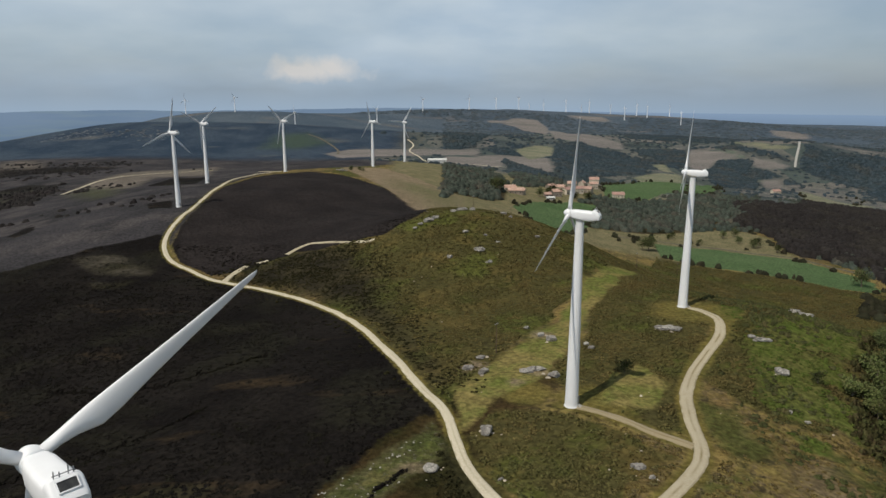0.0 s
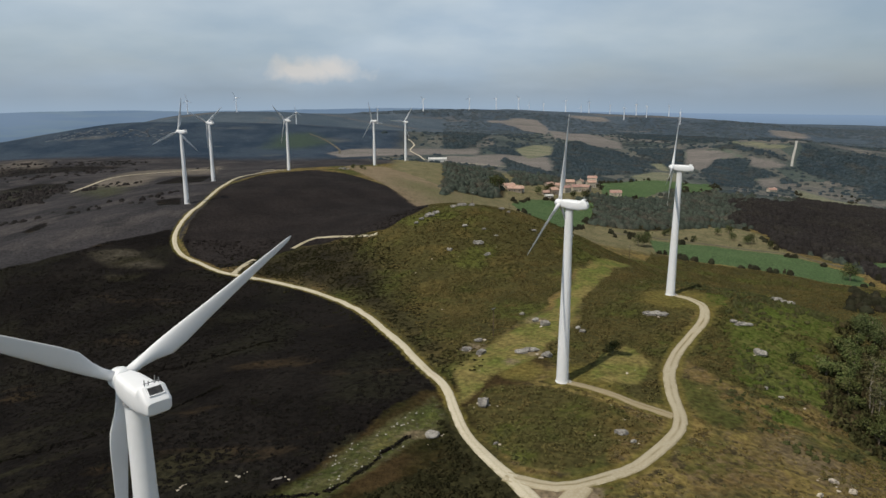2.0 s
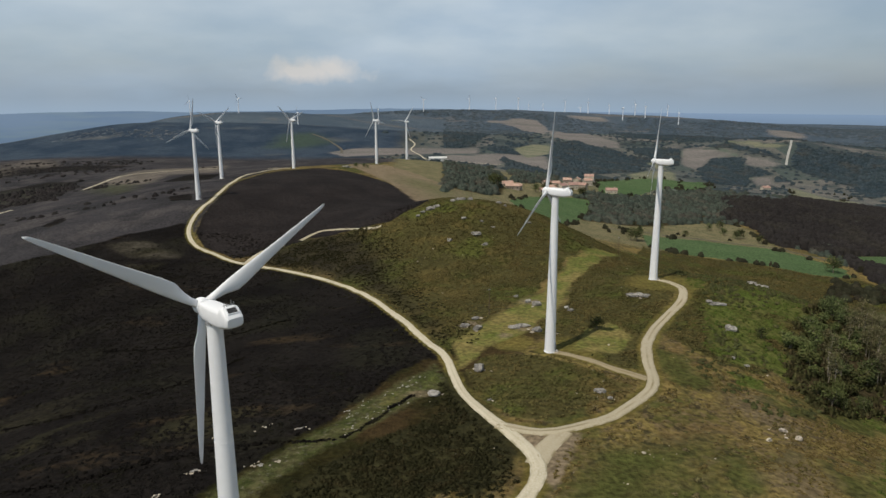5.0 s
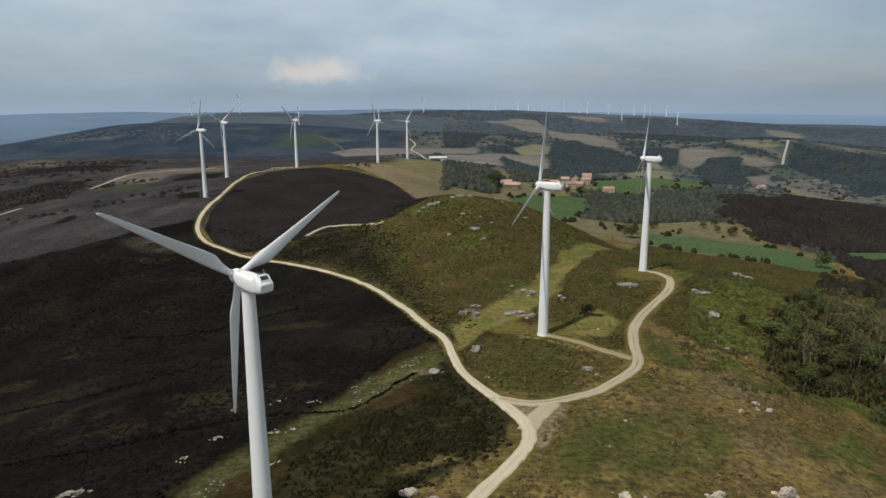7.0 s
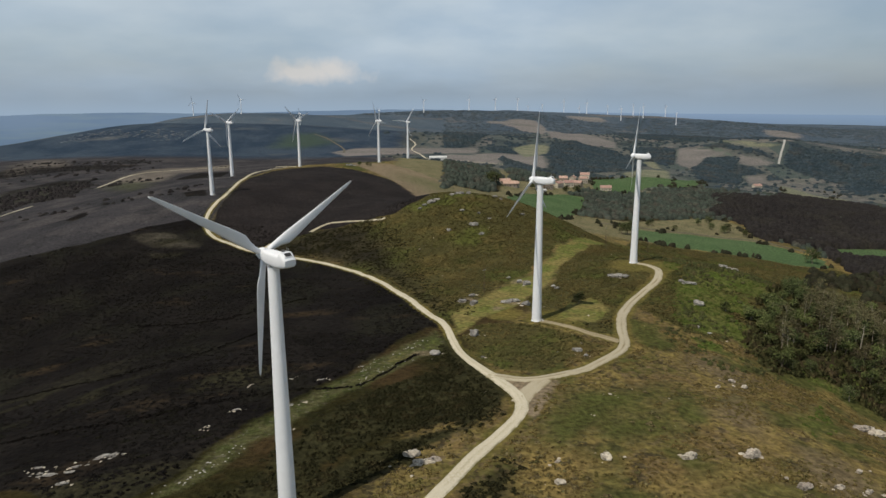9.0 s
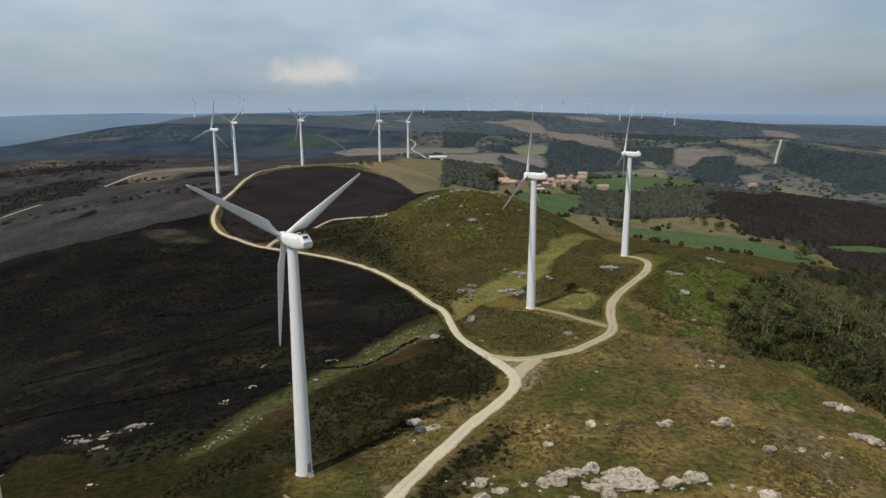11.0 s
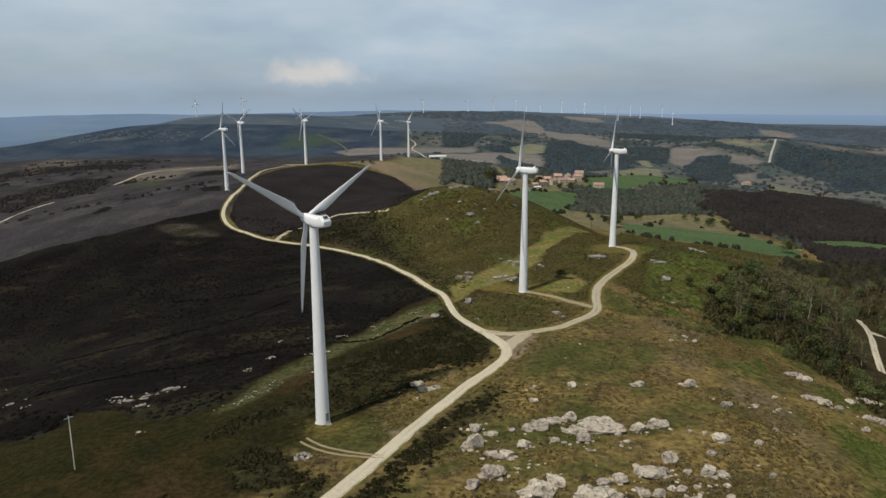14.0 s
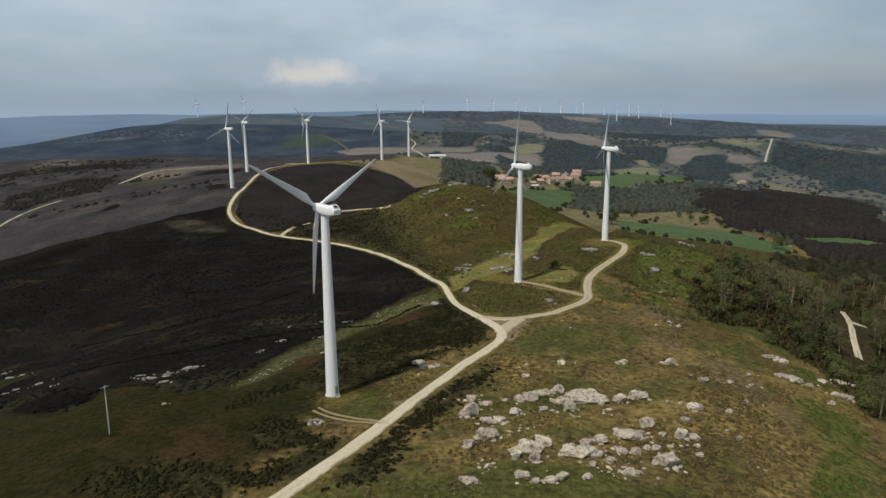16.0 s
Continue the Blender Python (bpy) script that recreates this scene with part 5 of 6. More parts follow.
def tuft(seed, sprays=17, light=False):
    """A ragged bush of pointed sprays that lean outwards from its foot."""
    r = random.Random(seed)
    v, f = [], []
    for k in range(sprays):
        th = 2 * math.pi * (k * 0.382 + r.uniform(-0.06, 0.06))
        out = math.sqrt((k + 0.5) / sprays) * r.uniform(0.8, 1.15)
        up = (1.05 - 0.75 * out ** 2) * r.uniform(0.75, 1.2)
        w = r.uniform(0.26, 0.46)
        c, s = math.cos(th), math.sin(th)
        foot = 0.55 * out
        i = len(v)
        v += [(c * foot - s * w, s * foot + c * w, up * 0.30 - 0.12), (c * foot + s * w, s * foot - c * w, up * 0.30 - 0.12),
              (c * out + r.uniform(-0.15, 0.15), s * out + r.uniform(-0.15, 0.15), up), (c * foot * 0.3, s * foot * 0.3, up * 0.85)]
        f += [(i, i + 1, i + 2), (i, i + 2, i + 3)] if light else [(i, i + 1, i + 2), (i, i + 2, i + 3), (i + 1, i + 3, i + 2)]
    return np.array(v), np.array(f)


def dome(seed, rings=3, segs=7):
    """A lumpy round crown, open below."""
    r = random.Random(seed)
    v, f = [], []
    for i in range(rings):
        a = i / rings * math.pi / 2
        for k in range(segs):
            th = 2 * math.pi * (k + 0.5 * (i % 2)) / segs
            q = r.uniform(0.72, 1.2)
            v.append((math.cos(th) * math.cos(a) * q, math.sin(th) * math.cos(a) * q, math.sin(a) * r.uniform(0.75, 1.2) - 0.08))
    v.append((r.uniform(-0.2, 0.2), r.uniform(-0.2, 0.2), r.uniform(0.85, 1.02)))
    for i in range(rings - 1):
        for k in range(segs):
            a, b = i * segs + k, i * segs + (k + 1) % segs
            f += [(a, b, a + segs), (b, b + segs, a + segs)]
    for k in range(segs):
        f.append(((rings - 1) * segs + k, (rings - 1) * segs + (k + 1) % segs, rings * segs))
    return np.array(v), np.array(f)


DOMES = [dome(s) for s in range(6)]
TUFTS = [tuft(s) for s in range(6)]
CUSHIONS = [tuft(s, 11, True) for s in range(20, 28)]


def stuff(name, x, y, wide, tall, mat, label, category, gen, forms=None):
    forms = forms or TUFTS
    vs, fs, base = [], [], 0
    z = ground_z(x, y)
    kind = gen.randint(0, len(forms), len(x))
    turn = gen.uniform(0, 2 * math.pi, len(x))
    for k, (tv, tf) in enumerate(forms):
        sel = np.where(kind == k)[0]
        if not len(sel):
            continue
        c, s = np.cos(turn[sel])[:, None], np.sin(turn[sel])[:, None]
        w, h = wide[sel][:, None], tall[sel][:, None]
        vx = x[sel][:, None] + (tv[:, 0] * c - tv[:, 1] * s) * w
        vy = y[sel][:, None] + (tv[:, 0] * s + tv[:, 1] * c) * w
        vz = z[sel][:, None] + tv[:, 2] * h
        vs.append(np.stack([vx, vy, vz], 2).reshape(-1, 3))
        fs.append((tf[None] + base + (np.arange(len(sel)) * len(tv))[:, None, None]).reshape(-1, 3))
        base += len(sel) * len(tv)
    me = from_arrays(name, np.concatenate(vs), np.concatenate(fs))
    me.materials.append(mat)
    return tagged(new(name, me), label, category, kind="stuff")


clear = lambda x, y: road_distance(x, y, ("main", "ridge", "spur", "wye", "pad", "east_path")) > 1.6


def no_pad(x, y):
    return (np.hypot(x - 38, y - 268) > 9) & (np.hypot(x - 88, y - 333) > 15) & (np.hypot(x + 26, y - 152) > 11) & (np.hypot(x - 22, y - 272) > 7)


def gorse_here(x, y):
    c = covers(x, y)
    k = (c["gorse"] > 0.5) & (c["lush"] < 0.45) & (c["bracken"] < 0.5) & (c["crop"] < 0.2) & (c["heath"] < 0.5) & (c["mixed"] + 0.3 * fbm(x, y, 14, 3, 99) < 0.5) & clear(x, y) & no_pad(x, y)
    return k * np.clip(0.72 + 1.1 * fbm(x, y, 16, 4, 21), 0.06, 1) * np.where(y > 380, 0.55, 0.9)


def heath_here(x, y):
    c = covers(x, y)
    return (c["heath"] > 0.62) * (c["lush"] < 0.4) * (c["strip"] < 0.25) * clear(x, y) * np.clip(0.4 + 0.9 * fbm(x, y, 30, 3, 22), 0.05, 1)


def moor_here(x, y):
    c = covers(x, y)
    k = (c["gorse"] < 0.5) & (c["heath"] < 0.5) & (c["wood"] < 0.5) & (c["turf"] < 0.3) & (c["bracken"] < 0.3) & (c["scrub"] < 0.3) & clear(x, y)
    return k * np.clip(0.35 + 0.8 * fbm(x, y, 18, 3, 23), 0.03, 1)


gx_, gy_ = scatter(160000, gen, -60, 300, 100, 590, gorse_here)
stuff("gorse_bushes", gx_, gy_, gen.uniform(0.5, 1.25, len(gx_)), gen.uniform(0.13, 0.42, len(gx_)), M_BUSH, "low olive green gorse bushes on the hill", "bushes", gen, CUSHIONS)
hx_, hy_ = scatter(58000, gen, -260, 15, 100, 470, heath_here)
FURROWS = [[(-118, 200), (-100, 203), (-80, 206), (-62, 212), (-40, 216), (-22, 218), (-8, 238)], [(-140, 250), (-100, 250), (-78, 262), (-62, 280)], [(-120, 310), (-85, 300), (-55, 318)]]
for run in FURROWS:
    row = curve(run, 0.7)
    hx_, hy_ = np.concatenate([hx_, row[:, 0] + gen.uniform(-0.5, 0.5, len(row))]), np.concatenate([hy_, row[:, 1] + gen.uniform(-0.5, 0.5, len(row))])
rim = np.minimum.reduce([np.abs(side(hx_, hy_, o)) for o in [HEATH] + THICKETS] + [side(hx_, hy_, run, False) for run in FURROWS])
stuff("heather", hx_, hy_, gen.uniform(0.5, 1.2, len(hx_)), gen.uniform(0.07, 0.20, len(hx_)) * (1 + 1.6 * np.exp(-rim / 2)), M_HEATHER, "dark brown heather on the slope", "heather", gen, CUSHIONS)
mx_, my_ = scatter(64000, gen, -60, 150, 90, 260, moor_here)
k = covers(mx_, my_)["green"] < 0.45
mx_, my_ = mx_[k], my_[k]
stuff("grass_tussocks", mx_, my_, gen.uniform(0.3, 0.75, len(mx_)), gen.uniform(0.10, 0.30, len(mx_)), M_TUSSOCK, "dry yellow brown grass tussocks", "grass", gen, CUSHIONS)



def shard(seed):
    me = cut_rock(seed, 0.6, 2, "shard")
    v, f = np.array([p.co[:] for p in me.vertices]), np.array([p.vertices[:] for p in me.polygons])
    bpy.data.meshes.remove(me)
    return v, f


SHARDS = [shard(s) for s in range(70, 76)]
spots = np.array([p for p in ROCK_SPOTS if p[1] < 260])
pick = gen.randint(0, len(spots), 420)
reach = spots[pick, 2] * 1.2 + 1.0
stone_x, stone_y = spots[pick, 0] + gen.normal(0, 1, 420) * reach, spots[pick, 1] + gen.normal(0, 0.8, 420) * reach
few_x, few_y = scatter(14000, gen, -10, 150, 92, 480, lambda x, y: 0.03 * (fbm(x, y, 24, 3, 9) > 0.22) * (covers(x, y)["heath"] < 0.3))
rub_x, rub_y = scatter(5200, gen, -70, 12, 130, 265, lambda x, y: 0.75 * (np.abs(side(x, y, STRIP_LOW)) < 4) * (side(x, y, STRIP_LOW) < -0.5) * (fbm(x, y, 18, 3, 98) > 0.02))
stone_x, stone_y = np.concatenate([stone_x, few_x]), np.concatenate([stone_y, few_y])
ok = clear(stone_x, stone_y)
stone_x, stone_y = stone_x[ok], stone_y[ok]
size = 0.14 + 0.5 * gen.uniform(0, 1, len(stone_x)) ** 3
stuff("loose_stones", stone_x, stone_y, size, size * gen.uniform(0.6, 1.1, len(stone_x)), M_STONES, "pale loose granite stones in the moor grass", "stones", gen, SHARDS)
stuff("wall_rubble", rub_x, rub_y, gen.uniform(0.12, 0.42, len(rub_x)), gen.uniform(0.1, 0.35, len(rub_x)), M_SLAB, "grey rubble of a fallen field wall in the grass", "stones", gen, SHARDS)
chips = np.array(CHIPS)
stuff("broken_blocks", chips[:, 0], chips[:, 1], chips[:, 2], chips[:, 2] * gen.uniform(0.7, 1.3, len(chips)), M_STONES, "broken granite blocks lying round the outcrops", "stones", gen, SHARDS)

bx_, by_ = scatter(32000, gen, -45, 150, 92, 300, lambda x, y: moor_here(x, y) * np.clip(0.1 + 1.6 * fbm(x, y, 26, 4, 61), 0.0, 1))
stuff("moor_shrubs", bx_, by_, gen.uniform(0.45, 1.2, len(bx_)), gen.uniform(0.12, 0.34, len(bx_)), M_SHRUB, "grey brown heather shrubs in the moor grass", "shrubs", gen, CUSHIONS)

lx_, ly_ = scatter(16000, gen, 60, 155, 95, 365, lambda x, y: (covers(x, y)["bracken"] > 0.4) * np.clip(0.45 + 0.9 * fbm(x, y, 16, 3, 62), 0.05, 1))
stuff("bracken", lx_, ly_, gen.uniform(0.4, 1.0, len(lx_)), gen.uniform(0.2, 0.6, len(lx_)), M_LUSHGRASS, "bright green bracken and grass along the trees", "bracken", gen)
qx_, qy_ = scatter(7000, gen, 62, 150, 215, 400, lambda x, y: clear(x, y) * no_pad(x, y) * np.maximum(0.75 * inside(x, y, GREEN_SLOPE, 16), 0.35 * inside(x, y, GORSE_EAST, 10)) * np.clip(0.1 + 1.6 * fbm(x, y, 14, 4, 75) + smooth((x - 76) / 45) * 0.5, 0, 1))
stuff("broom_bushes", qx_, qy_, gen.uniform(0.5, 1.5, len(qx_)), gen.uniform(0.4, 1.25, len(qx_)), M_BROOM, "dark green broom bushes scattered on the eastern slope", "bushes", gen)
sx_, sy_ = scatter(90000, gen, -110, 30, 98, 450, lambda x, y: np.maximum.reduce([1.15 * covers(x, y)["scrub"], inside(x, y, HEDGEBANK, 3), 0.8 * covers(x, y)["mixed"]]) * np.clip(0.62 + 1.0 * fbm(x, y, 8, 3, 63), 0.05, 1) * clear(x, y) * 0.9)
stuff("roadside_scrub", sx_, sy_, gen.uniform(0.45, 1.15, len(sx_)), gen.uniform(0.14, 0.42, len(sx_)), M_SCRUB, "dark green brown scrub beside the gravel road", "shrubs", gen, CUSHIONS)


# ---- woods on the far slopes ----


def woods_here(x, y):
    c = covers(x, y)
    k = 0.95 * (any_of(x + 8 * fbm(x, y, 40, 3, 93), y + 12 * fbm(x, y, 40, 3, 94), WOODS, 12) > 0.5) * (c["crop"] < 0.1) * (inside(x, y, FOREST, 10) < 0.5) * ~bare_wood(x, y)
    wild = ((c["far"] > 0.5) | (c["hill"] > 0.8)) * (c["crop"] < 0.1) * (c["straw"] < 0.1) * (c["brown"] < 0.3) * (c["pale"] < 0.3) * (c["copse"] > 0.5) * 0.9
    lone = 0.05 * (c["far"] > 0.5) * (c["crop"] < 0.1) * (c["brown"] < 0.3) * (c["pale"] < 0.3)
    return np.maximum.reduce([k, wild, lone]) * (road_distance(x, y, ("slope_track", "farm_lane", "firebreak")) > 5)


LOW_DOMES = [dome(s, 2, 6) for s in range(40, 48)]
wx_, wy_ = scatter(13000, gen, 270, 640, 470, 990, lambda x, y: 0.95 * bare_wood(x, y) * (any_of(x, y, CROPS, 5) < 0.1))
stuff("bare_woodland", wx_, wy_, gen.uniform(3.0, 4.8, len(wx_)), gen.uniform(4.8, 6.4, len(wx_)), M_BARE_WOOD, "brown leafless woodland in the valley", "woods", gen, DOMES)
wx_, wy_ = scatter(19000, gen, -300, 2700, 2000, 3600, lambda x, y: 0.9 * ((fbm(x * 0.5, y, 260, 3, 33) > np.where(x > 1150, -0.15, 0.12)) | (any_of(x, y, FAR_WOODS, 40) > 0.5)) * (any_of(x, y, RIDGE_FIELDS + BROWN_FIELDS, 40) < 0.5))
stuff("ridge_woodland", wx_, wy_, gen.uniform(5, 11, len(wx_)), gen.uniform(1.5, 3.5, len(wx_)), M_RIDGE, "woods on the far ridge, coloured with blue haze", "woods", gen, LOW_DOMES)
wx_, wy_ = scatter(72000, gen, -100, 1050, 390, 2000, woods_here)
for lo_y, hi_y, name, mat, label in ((0, 570, "slope_woodland", M_SLOPEWOOD, "dark brown green woodland below the ridge"), (570, 1000, "woodland", M_WOODS, "mixed woodland on the valley slopes, lightened as by haze"), (1000, 9000, "far_woodland", M_FARWOOD, "woods beyond the village, coloured with blue haze")):
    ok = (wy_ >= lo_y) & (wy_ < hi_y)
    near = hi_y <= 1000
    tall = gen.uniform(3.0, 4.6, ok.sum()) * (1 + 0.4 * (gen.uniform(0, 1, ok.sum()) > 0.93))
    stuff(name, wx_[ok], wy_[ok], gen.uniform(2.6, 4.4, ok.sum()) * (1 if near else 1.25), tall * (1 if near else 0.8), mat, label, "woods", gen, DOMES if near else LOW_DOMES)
wx_, wy_ = scatter(12000, gen, -640, -250, 560, 1050, lambda x, y: 0.8 * (inside(x + 14 * fbm(x, y, 50, 3, 95), y + 20 * fbm(x, y, 50, 3, 96), WEST_WOOD, 20) > 0.4) * (fbm(x, y, 60, 3, 97) > -0.1) * (road_distance(x, y, ("west", "west_low")) > 16))
stuff("thorn_wood", wx_, wy_, gen.uniform(1.4, 3.4, len(wx_)), gen.uniform(1.2, 3.4, len(wx_)), M_DRYSCRUB, "dark leafless wood below the western hill", "woods", gen, LOW_DOMES)


def hedge_here(x, y):
    near = np.minimum.reduce([np.abs(side(x, y, o)) for o in CROPS + STRAW_FIELDS])
    return (near < 4) * np.clip(0.12 + 0.9 * fbm(x, y, 40, 3, 76), 0, 0.6)


wx_, wy_ = scatter(26000, gen, 40, 660, 520, 1140, hedge_here)
stuff("hedge", wx_, wy_, gen.uniform(1.2, 3.0, len(wx_)), gen.uniform(1.5, 4.5, len(wx_)), M_SLOPEWOOD, "dark green hedges round the fields", "hedge", gen, DOMES)

wx_, wy_ = scatter(700, gen, -720, -480, 1340, 1480, lambda x, y: 0.7 * (fbm(x * 0.5, y, 46, 3, 35) > 0.18))
stuff("crest_rocks", wx_, wy_, gen.uniform(1.5, 5, len(wx_)), gen.uniform(0.6, 1.4, len(wx_)), M_HILLROCK, "pale rocks along the western hill's crest", "rocks", gen, SHARDS)
wx_, wy_ = scatter(5200, gen, -640, -180, 560, 1130, lambda x, y: (covers(x, y)["dry"] > 0.5) * np.clip(-0.08 + 1.3 * fbm(x * 0.7, y, 90, 4, 36), 0, 0.6) * (road_distance(x, y, ("west", "west_low")) > 4))
stuff("thorn_scrub", wx_, wy_, gen.uniform(1.0, 3.2, len(wx_)), gen.uniform(0.8, 2.4, len(wx_)), M_DRYSCRUB, "dark leafless scrub on the dry slope", "bushes", gen, DOMES)

# ---- trees of the eastern slope ----


def tree_parts(seed, tall, slim, leaf):
    r = random.Random(seed)
    trunk = bmesh.new()

    def limb(p, q, r0, r1, segs=6):
        axis = (q - p).normalized()
        a = axis.orthogonal().normalized()
        b = axis.cross(a)
        rows = []
        for i in range(4):
            t = i / 3
            c = p.lerp(q, t) + Vector((r.uniform(-1, 1), r.uniform(-1, 1), 0)) * 0.05 * (q - p).length * (t * (1 - t) * 2)
            rad = r0 + (r1 - r0) * t
            rows.append([trunk.verts.new(c + (a * math.cos(2 * math.pi * k / segs) + b * math.sin(2 * math.pi * k / segs)) * rad) for k in range(segs)])
        for u, v in zip(rows, rows[1:]):
            for k in range(segs):
                trunk.faces.new((u[k], u[(k + 1) % segs], v[(k + 1) % segs], v[k]))
        return q

    top = Vector((r.uniform(-0.5, 0.5), r.uniform(-0.5, 0.5), tall))
    limb(Vector((0, 0, -0.5)), top, 0.20, 0.05, 7)
    tips = [top]
    broad = slim > 0.35
    for k in range(15 if broad else 9):
        t = r.uniform(0.10, 0.9) if broad else r.uniform(0.36, 0.95)
        p = Vector((0, 0, 0)).lerp(top, t)
        th = r.uniform(0, 6.28)
        q = p + Vector((math.cos(th), math.sin(th), r.uniform(0.5, 1.1))) * tall * slim * (1.1 - t * 0.6)
        limb(p, q, 0.07, 0.02, 5)
        tips += [q, p.lerp(q, 0.5)]
    vs, fs = [], []
    for c in tips:
        for _ in range(r.randint(19, 25)):
            d = Vector((r.gauss(0, 1), r.gauss(0, 1), r.gauss(0, 0.8))) * tall * (0.13 if broad else 0.075)
            o, s = c + d, r.uniform(0.14, 0.36)
            n = Vector((r.gauss(0, 1), r.gauss(0, 1), r.gauss(0, 1) + 0.6)).normalized()
            a = n.orthogonal().normalized()
            b = n.cross(a)
            i = len(vs)
            vs += [o - a * s, o + b * s * 0.6 - n * 0.1, o + a * s, o - b * s * 0.6 + n * 0.1]
            fs.append((i, i + 1, i + 2, i + 3))
    crown = bpy.data.meshes.new("crown")
    crown.from_pydata(vs, [], fs)
    crown.materials.append(leaf)
    return trunk, crown


def make_tree(seed, tall, slim, leaf, label):
    t = new("tree")
    trunk, crown = tree_parts(seed, tall, slim, leaf)
    part("trunk", trunk, M_BARK, t, "pale bare trunk", smooth_faces=True)
    part("crown", crown, leaf, t)
    return tagged(t, label, "tree", "trees on the eastern slope")


SORTS = [make_tree(s, h, w, leaf, label) for s, h, w, leaf, label in (
    (21, 9.5, 0.22, M_LEAF, "slender eucalyptus with a pale trunk and thin crown"),
    (22, 8.0, 0.26, M_LEAF, "slender eucalyptus with a pale trunk and thin crown"),
    (23, 11.0, 0.20, M_LEAF, "tall eucalyptus with a pale trunk and thin crown"),
    (24, 5.5, 0.42, M_LEAF2, "low dark green broad tree on the slope"),
    (25, 4.2, 0.50, M_LEAF3, "low olive green bushy tree on the slope"))]


def dead_tree():
    t = new("dead_tree")
    trunk, crown = tree_parts(31, 9.0, 0.16, M_LEAF)
    part("trunk", trunk, M_DEAD, t, smooth_faces=True)
    bpy.data.meshes.remove(crown)
    return tagged(t, "bare dead tree with a bleached grey trunk", "tree", "dead trees on the eastern slope")


SORTS.append(dead_tree())


def path_in_view(x, y):
    """Keeps growth off the path and, to the south-west, out of the camera's view of it."""
    return (road_distance(x, y, ("east_path", "east_branch")) > 1.5) & (road_distance(x + 7, y + 12, ("east_path", "east_branch")) > 5) & (road_distance(x + 3, y + 5, ("east_path", "east_branch")) > 4)


ux_, uy_ = scatter(24000, gen, 98, 335, 165, 455, lambda x, y: (inside(x, y, FOREST, 16) > 0.35) * np.clip(0.75 - 0.003 * (x - 110), 0.2, 0.8) * path_in_view(x, y))
stuff("undergrowth", ux_, uy_, gen.uniform(0.8, 2.0, len(ux_)), gen.uniform(0.7, 2.2, len(ux_)), M_UNDER, "brown and olive undergrowth between the trees", "undergrowth", gen, CUSHIONS)
tx_, ty_ = scatter(4600, gen, 100, 335, 165, 450, lambda x, y: (inside(x, y, FOREST, 10) > 0.4) * np.clip(0.55 - 0.003 * (x - 105), 0.1, 0.5) * (covers(x, y)["bracken"] < 0.3) * clear(x, y) * path_in_view(x, y))
order = np.argsort(ty_[:740])
rest = []
for n, (x, y) in enumerate(zip(tx_[:740][order], ty_[:740][order])):
    edge = side(np.array([x]), np.array([y]), FOREST)[0] > -9
    low_wood = y < 262 + 12 * math.sin(x * 0.11)
    k = gen.choice([3, 4, 4]) if edge or (low_wood and gen.uniform() < 0.85) else gen.choice(6, p=[0.22, 0.20, 0.15, 0.16, 0.17, 0.10])
    s = gen.uniform(0.75, 1.2)
    place = pose(x, y, float(ground_z(x, y)) - 0.1, gen.uniform(-3, 3), gen.uniform(-3, 3), gen.uniform(0, 360)) @ Matrix.Diagonal((s, s, s, 1))
    if n < 6:
        SORTS[n].matrix_world = pose(x, y, float(ground_z(x, y)) - 0.1)
    elif n < 270:
        t = copy_thing(SORTS[k], pose(0, 0, 0))
        t.matrix_world = place
    else:
        rest.append((k, place))


def join_trees(rest):
    """The trees deepest in the wood, joined: nobody could count them."""
    vs, fs, ms, base, mats = [], [], [], 0, []
    for k, place in rest:
        for c in SORTS[k].children:
            me = c.data
            v = np.empty(len(me.vertices) * 3)
            me.vertices.foreach_get("co", v)
            f = np.array([p.vertices[:] for p in me.polygons]) if c.name not in CACHE else CACHE[c.name]
            CACHE[c.name] = f
            m = np.array(place)
            vs.append(v.reshape(-1, 3) @ m[:3, :3].T + m[:3, 3])
            fs.append(f + base)
            base += len(me.vertices)
            if me.materials[0] not in mats:
                mats.append(me.materials[0])
            ms.append(np.full(len(f), mats.index(me.materials[0]), np.int32))
    me = from_arrays("forest", np.concatenate(vs), np.concatenate(fs))
    for m in mats:
        me.materials.append(m)
    me.polygons.foreach_set("material_index", np.concatenate(ms))
    tagged(new("forest", me), "thin brown green trees with pale trunks on the slope", "trees", kind="stuff")


CACHE = {}
join_trees(rest)
# single trees in the valley fields
for n, (x, y, s) in enumerate([(162, 613, 2.0), (156, 608, 1.7), (284, 546, 2.1), (67, 793, 2.6), (62, 806, 2.0), (131, 850, 1.9), (137, 842, 1.6), (165, 836, 1.8), (150, 830, 1.5), (122, 836, 1.6),
                               (255, 699, 1.2), (269, 706, 1.4), (261, 679, 1.2), (266, 663, 1.4), (272, 668, 1.6), (219, 660, 1.0), (203, 680, 1.1), (280, 652, 1.2), (198, 676, 0.9), (110, 815, 1.6),
                               (124, 240, 0.9), (120, 255, 0.8), (112, 252, 0.7), (143, 255, 0.9), (104, 286, 0.7), (49.5, 283, 0.75), (-80, 775, 0.9), (-72, 778, 0.8), (-68, 772, 0.7)]):
    t = copy_thing(SORTS[3], pose(0, 0, 0))
    t.matrix_world = pose(x, y, float(ground_z(x, y)) - 0.2, 0, 0, 40 * n) @ Matrix.Diagonal((s, s, s * 0.9, 1))
    tagged(t, "dark green broad tree beside a field", "tree", "trees in the valley")

# ---- village ----


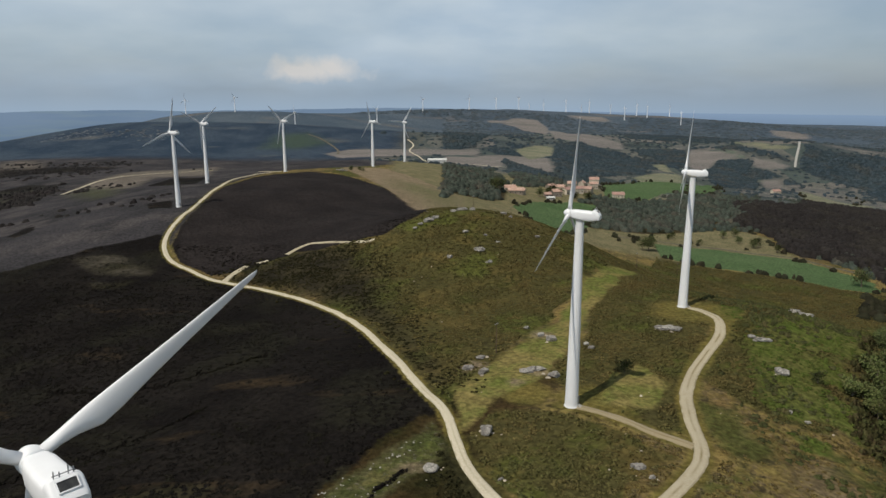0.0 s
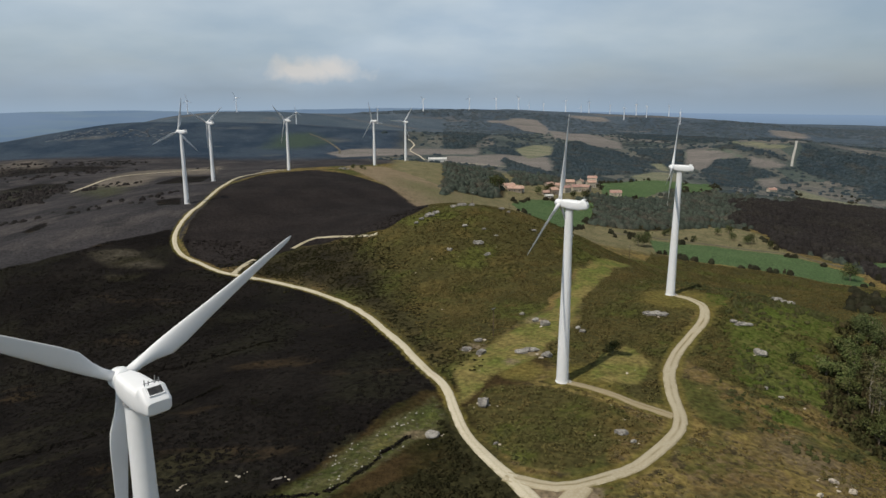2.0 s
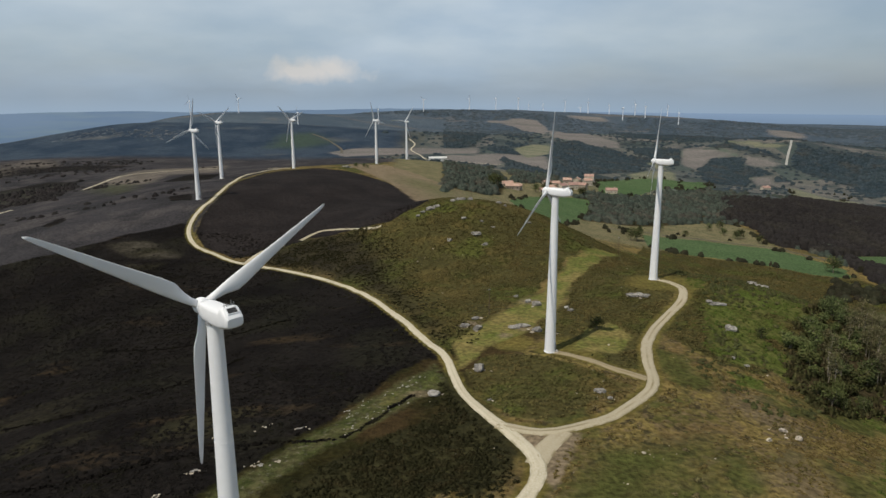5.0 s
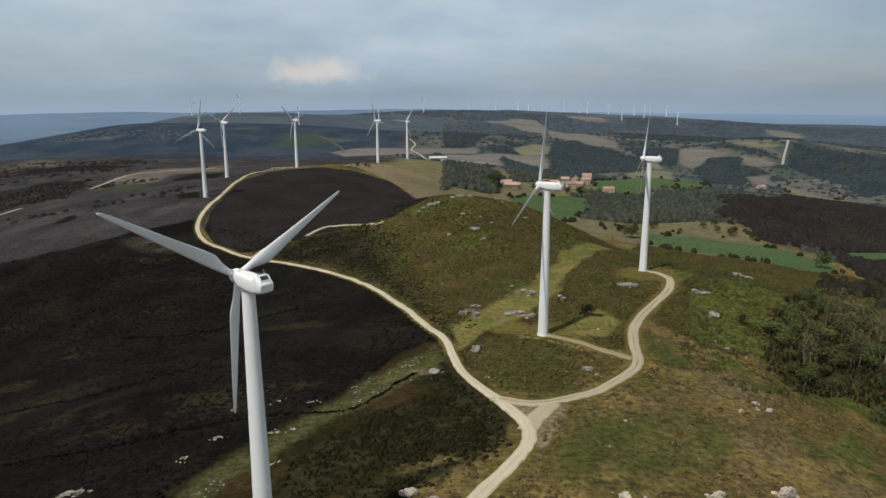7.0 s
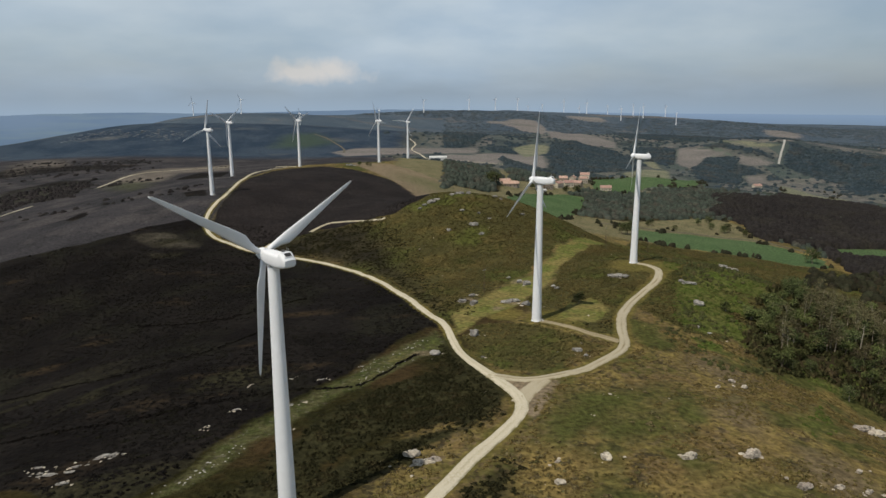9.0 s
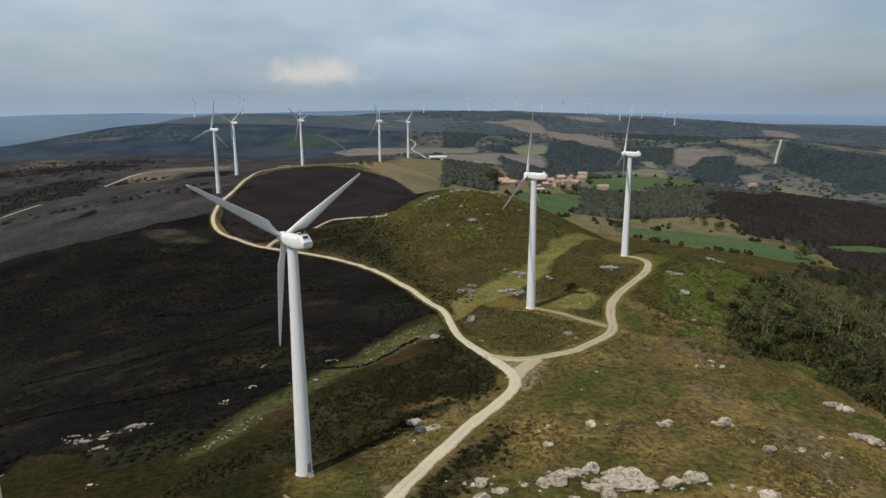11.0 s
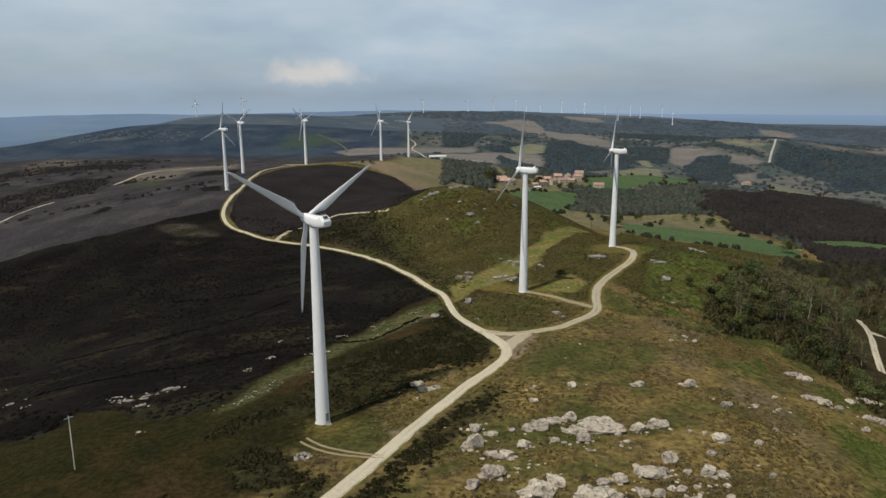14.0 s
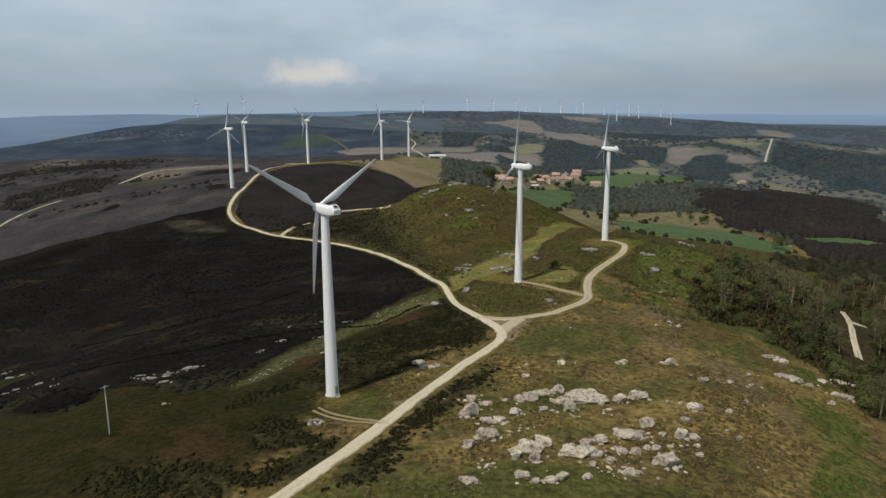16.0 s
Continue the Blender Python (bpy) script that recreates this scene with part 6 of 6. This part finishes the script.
def house(x, y, w, d, h, roof_h, turn, wall_mat, label, windows=3, chimney=True, roof_mat=None):
    t = new("house")
    bm = bmesh.new()
    box(bm, -w / 2, w / 2, -d / 2, d / 2, -2.0, h)
    for sx in (-1, 1):
        g = [bm.verts.new((sx * w / 2, -d / 2, h)), bm.verts.new((sx * w / 2, d / 2, h)), bm.verts.new((sx * w / 2, 0, h + roof_h - 0.15))]
        bm.faces.new(g if sx > 0 else g[::-1])
    part("wall", bm, wall_mat, t)
    bm = bmesh.new()
    e, th = 0.45, 0.2
    prof = [(-d / 2 - e, h - e * roof_h / (d / 2)), (0, h + roof_h), (d / 2 + e, h - e * roof_h / (d / 2))]
    a = [[bm.verts.new((sx * (w / 2 + e), yy, zz + up)) for yy, zz in prof] for sx in (-1, 1) for up in (0, th)]
    lo0, hi0, lo1, hi1 = a
    for i in range(2):
        bm.faces.new((hi0[i], hi1[i], hi1[i + 1], hi0[i + 1]))
        bm.faces.new((lo0[i + 1], lo1[i + 1], lo1[i], lo0[i]))
    for lo, hi in ((lo0, hi0), (lo1, hi1)):
        for i in range(2):
            bm.faces.new((lo[i], lo[i + 1], hi[i + 1], hi[i]))
    for i in (0, 2):
        bm.faces.new((lo0[i], lo1[i], hi1[i], hi0[i]))
    bmesh.ops.recalc_face_normals(bm, faces=bm.faces)
    roof = part("roof", bm, roof_mat or M_TILES, t, "orange clay tile roof" if roof_mat is None else "pale sheet roof")
    for k in range(windows):
        px = -w / 2 + w * (k + 0.5) / windows
        bm = bmesh.new()
        box(bm, px - 0.55, px + 0.55, -d / 2 - 0.05, -d / 2 + 0.1, 1.0, min(2.4, h - 0.4))
        part("window", bm, M_GLASS, t, "dark window pane")
    bm = bmesh.new()
    px = -w / 2 + w * 0.5 / windows + w / windows * 0.5
    box(bm, px - 0.5, px + 0.5, -d / 2 - 0.06, -d / 2 + 0.1, 0.0, 2.1)
    part("door", bm, M_WOODPOLE, t, "dark wooden door")
    if chimney:
        bm = bmesh.new()
        box(bm, w * 0.25, w * 0.25 + 0.8, -0.4, 0.4, h + roof_h * 0.5, h + roof_h + 1.0)
        part("chimney", bm, wall_mat, roof)
    t.matrix_world = pose(x, y, float(ground_z(x, y)), 0, 0, turn)
    return tagged(t, label, "house", "houses of the village")


CREAM, STONE = "cream plastered house with an orange tile roof", "stone farmhouse with an orange tile roof"
for x, y, w, d, h, r, turn, m, lab in [
        (84, 806, 15, 8, 3.8, 2.4, -8, M_STONEWALL, STONE), (210, 880, 13, 8, 4.2, 2.4, -8, M_PLASTER, CREAM), (500, 1095, 12, 8, 4.5, 2.4, 10, M_PLASTER, CREAM), (120, 826, 7, 6, 3.0, 1.8, 10, M_STONEWALL, STONE),
        (132, 841, 10, 8, 5.2, 2.4, 15, M_STONEWALL, STONE), (145, 884, 9, 7, 4.6, 2.2, -25, M_PLASTER, CREAM), (149, 867, 11, 8, 5.6, 2.4, 40, M_PLASTER, CREAM),
        (165, 921, 10, 8, 6, 2.4, -10, M_STONEWALL, STONE), (164, 884, 12, 8, 5.4, 2.6, 20, M_PLASTER, CREAM), (181, 938, 9, 7, 5.8, 2.2, 65, M_PLASTER, CREAM),
        (178, 894, 11, 8, 5.0, 2.4, -35, M_STONEWALL, STONE), (194, 936, 10, 8, 6.2, 2.4, 8, M_PLASTER, CREAM), (209, 994, 12, 9, 5.0, 2.6, -12, M_PLASTER, CREAM),
        (133, 882, 9, 7, 4.4, 2.0, 30, M_STONEWALL, STONE), (79, 817, 12, 8, 4.0, 2.2, 10, M_PLASTER, CREAM), (90, 812, 9, 7, 3.8, 2.0, -18, M_PLASTER, CREAM)]:
    house(x, y, w, d, h, r, turn, m, lab)
house(6, 1085, 26, 10, 4.0, 2.0, 4, M_SHED, "low white farm shed with a pale roof", 4, False, M_SHED)
house(120, 806, 8, 5, 2.6, 1.0, 5, M_SHED, "small white shed by the field", 2, False, M_SHED)

# ---- poles ----


def pole(x, y, tall, mat, label, lean=0.0):
    t = new("utility_pole")
    part("post", ring_mesh([(-0.8, 0.15), (0, 0.14), (tall, 0.09)], 10), mat, t, smooth_faces=True)
    bm = bmesh.new()
    box(bm, -0.9, 0.9, -0.07, 0.07, tall - 0.45, tall - 0.30)
    part("crossarm", bm, M_STEEL, t, "grey steel crossarm")
    for k in (-0.75, 0.0, 0.75):
        b = part("insulator", ring_mesh([(0, 0.05), (0.08, 0.09), (0.16, 0.05), (0.22, 0.08), (0.28, 0.03)], 8), M_GLASS, t, "dark glass insulator")
        b.matrix_local = pose(k, 0, tall - 0.30)
    t.matrix_world = pose(x, y, float(ground_z(x, y)), lean, 0, 50)
    return tagged(t, label, "utility pole", "poles of the power line")


pole(-74.5, 137, 11.6, M_CONCRETE, "pale concrete utility pole standing in the moor grass", 1.5)
for x, y, h in ((17, 302, 9.5), (95, 425, 9.0), (22, 500, 9), (48, 540, 9), (150, 520, 9), (227, 514, 8.5), (60, 640, 9)):
    pole(x, y, h, M_WOODPOLE, "weathered wooden utility pole on the hillside")
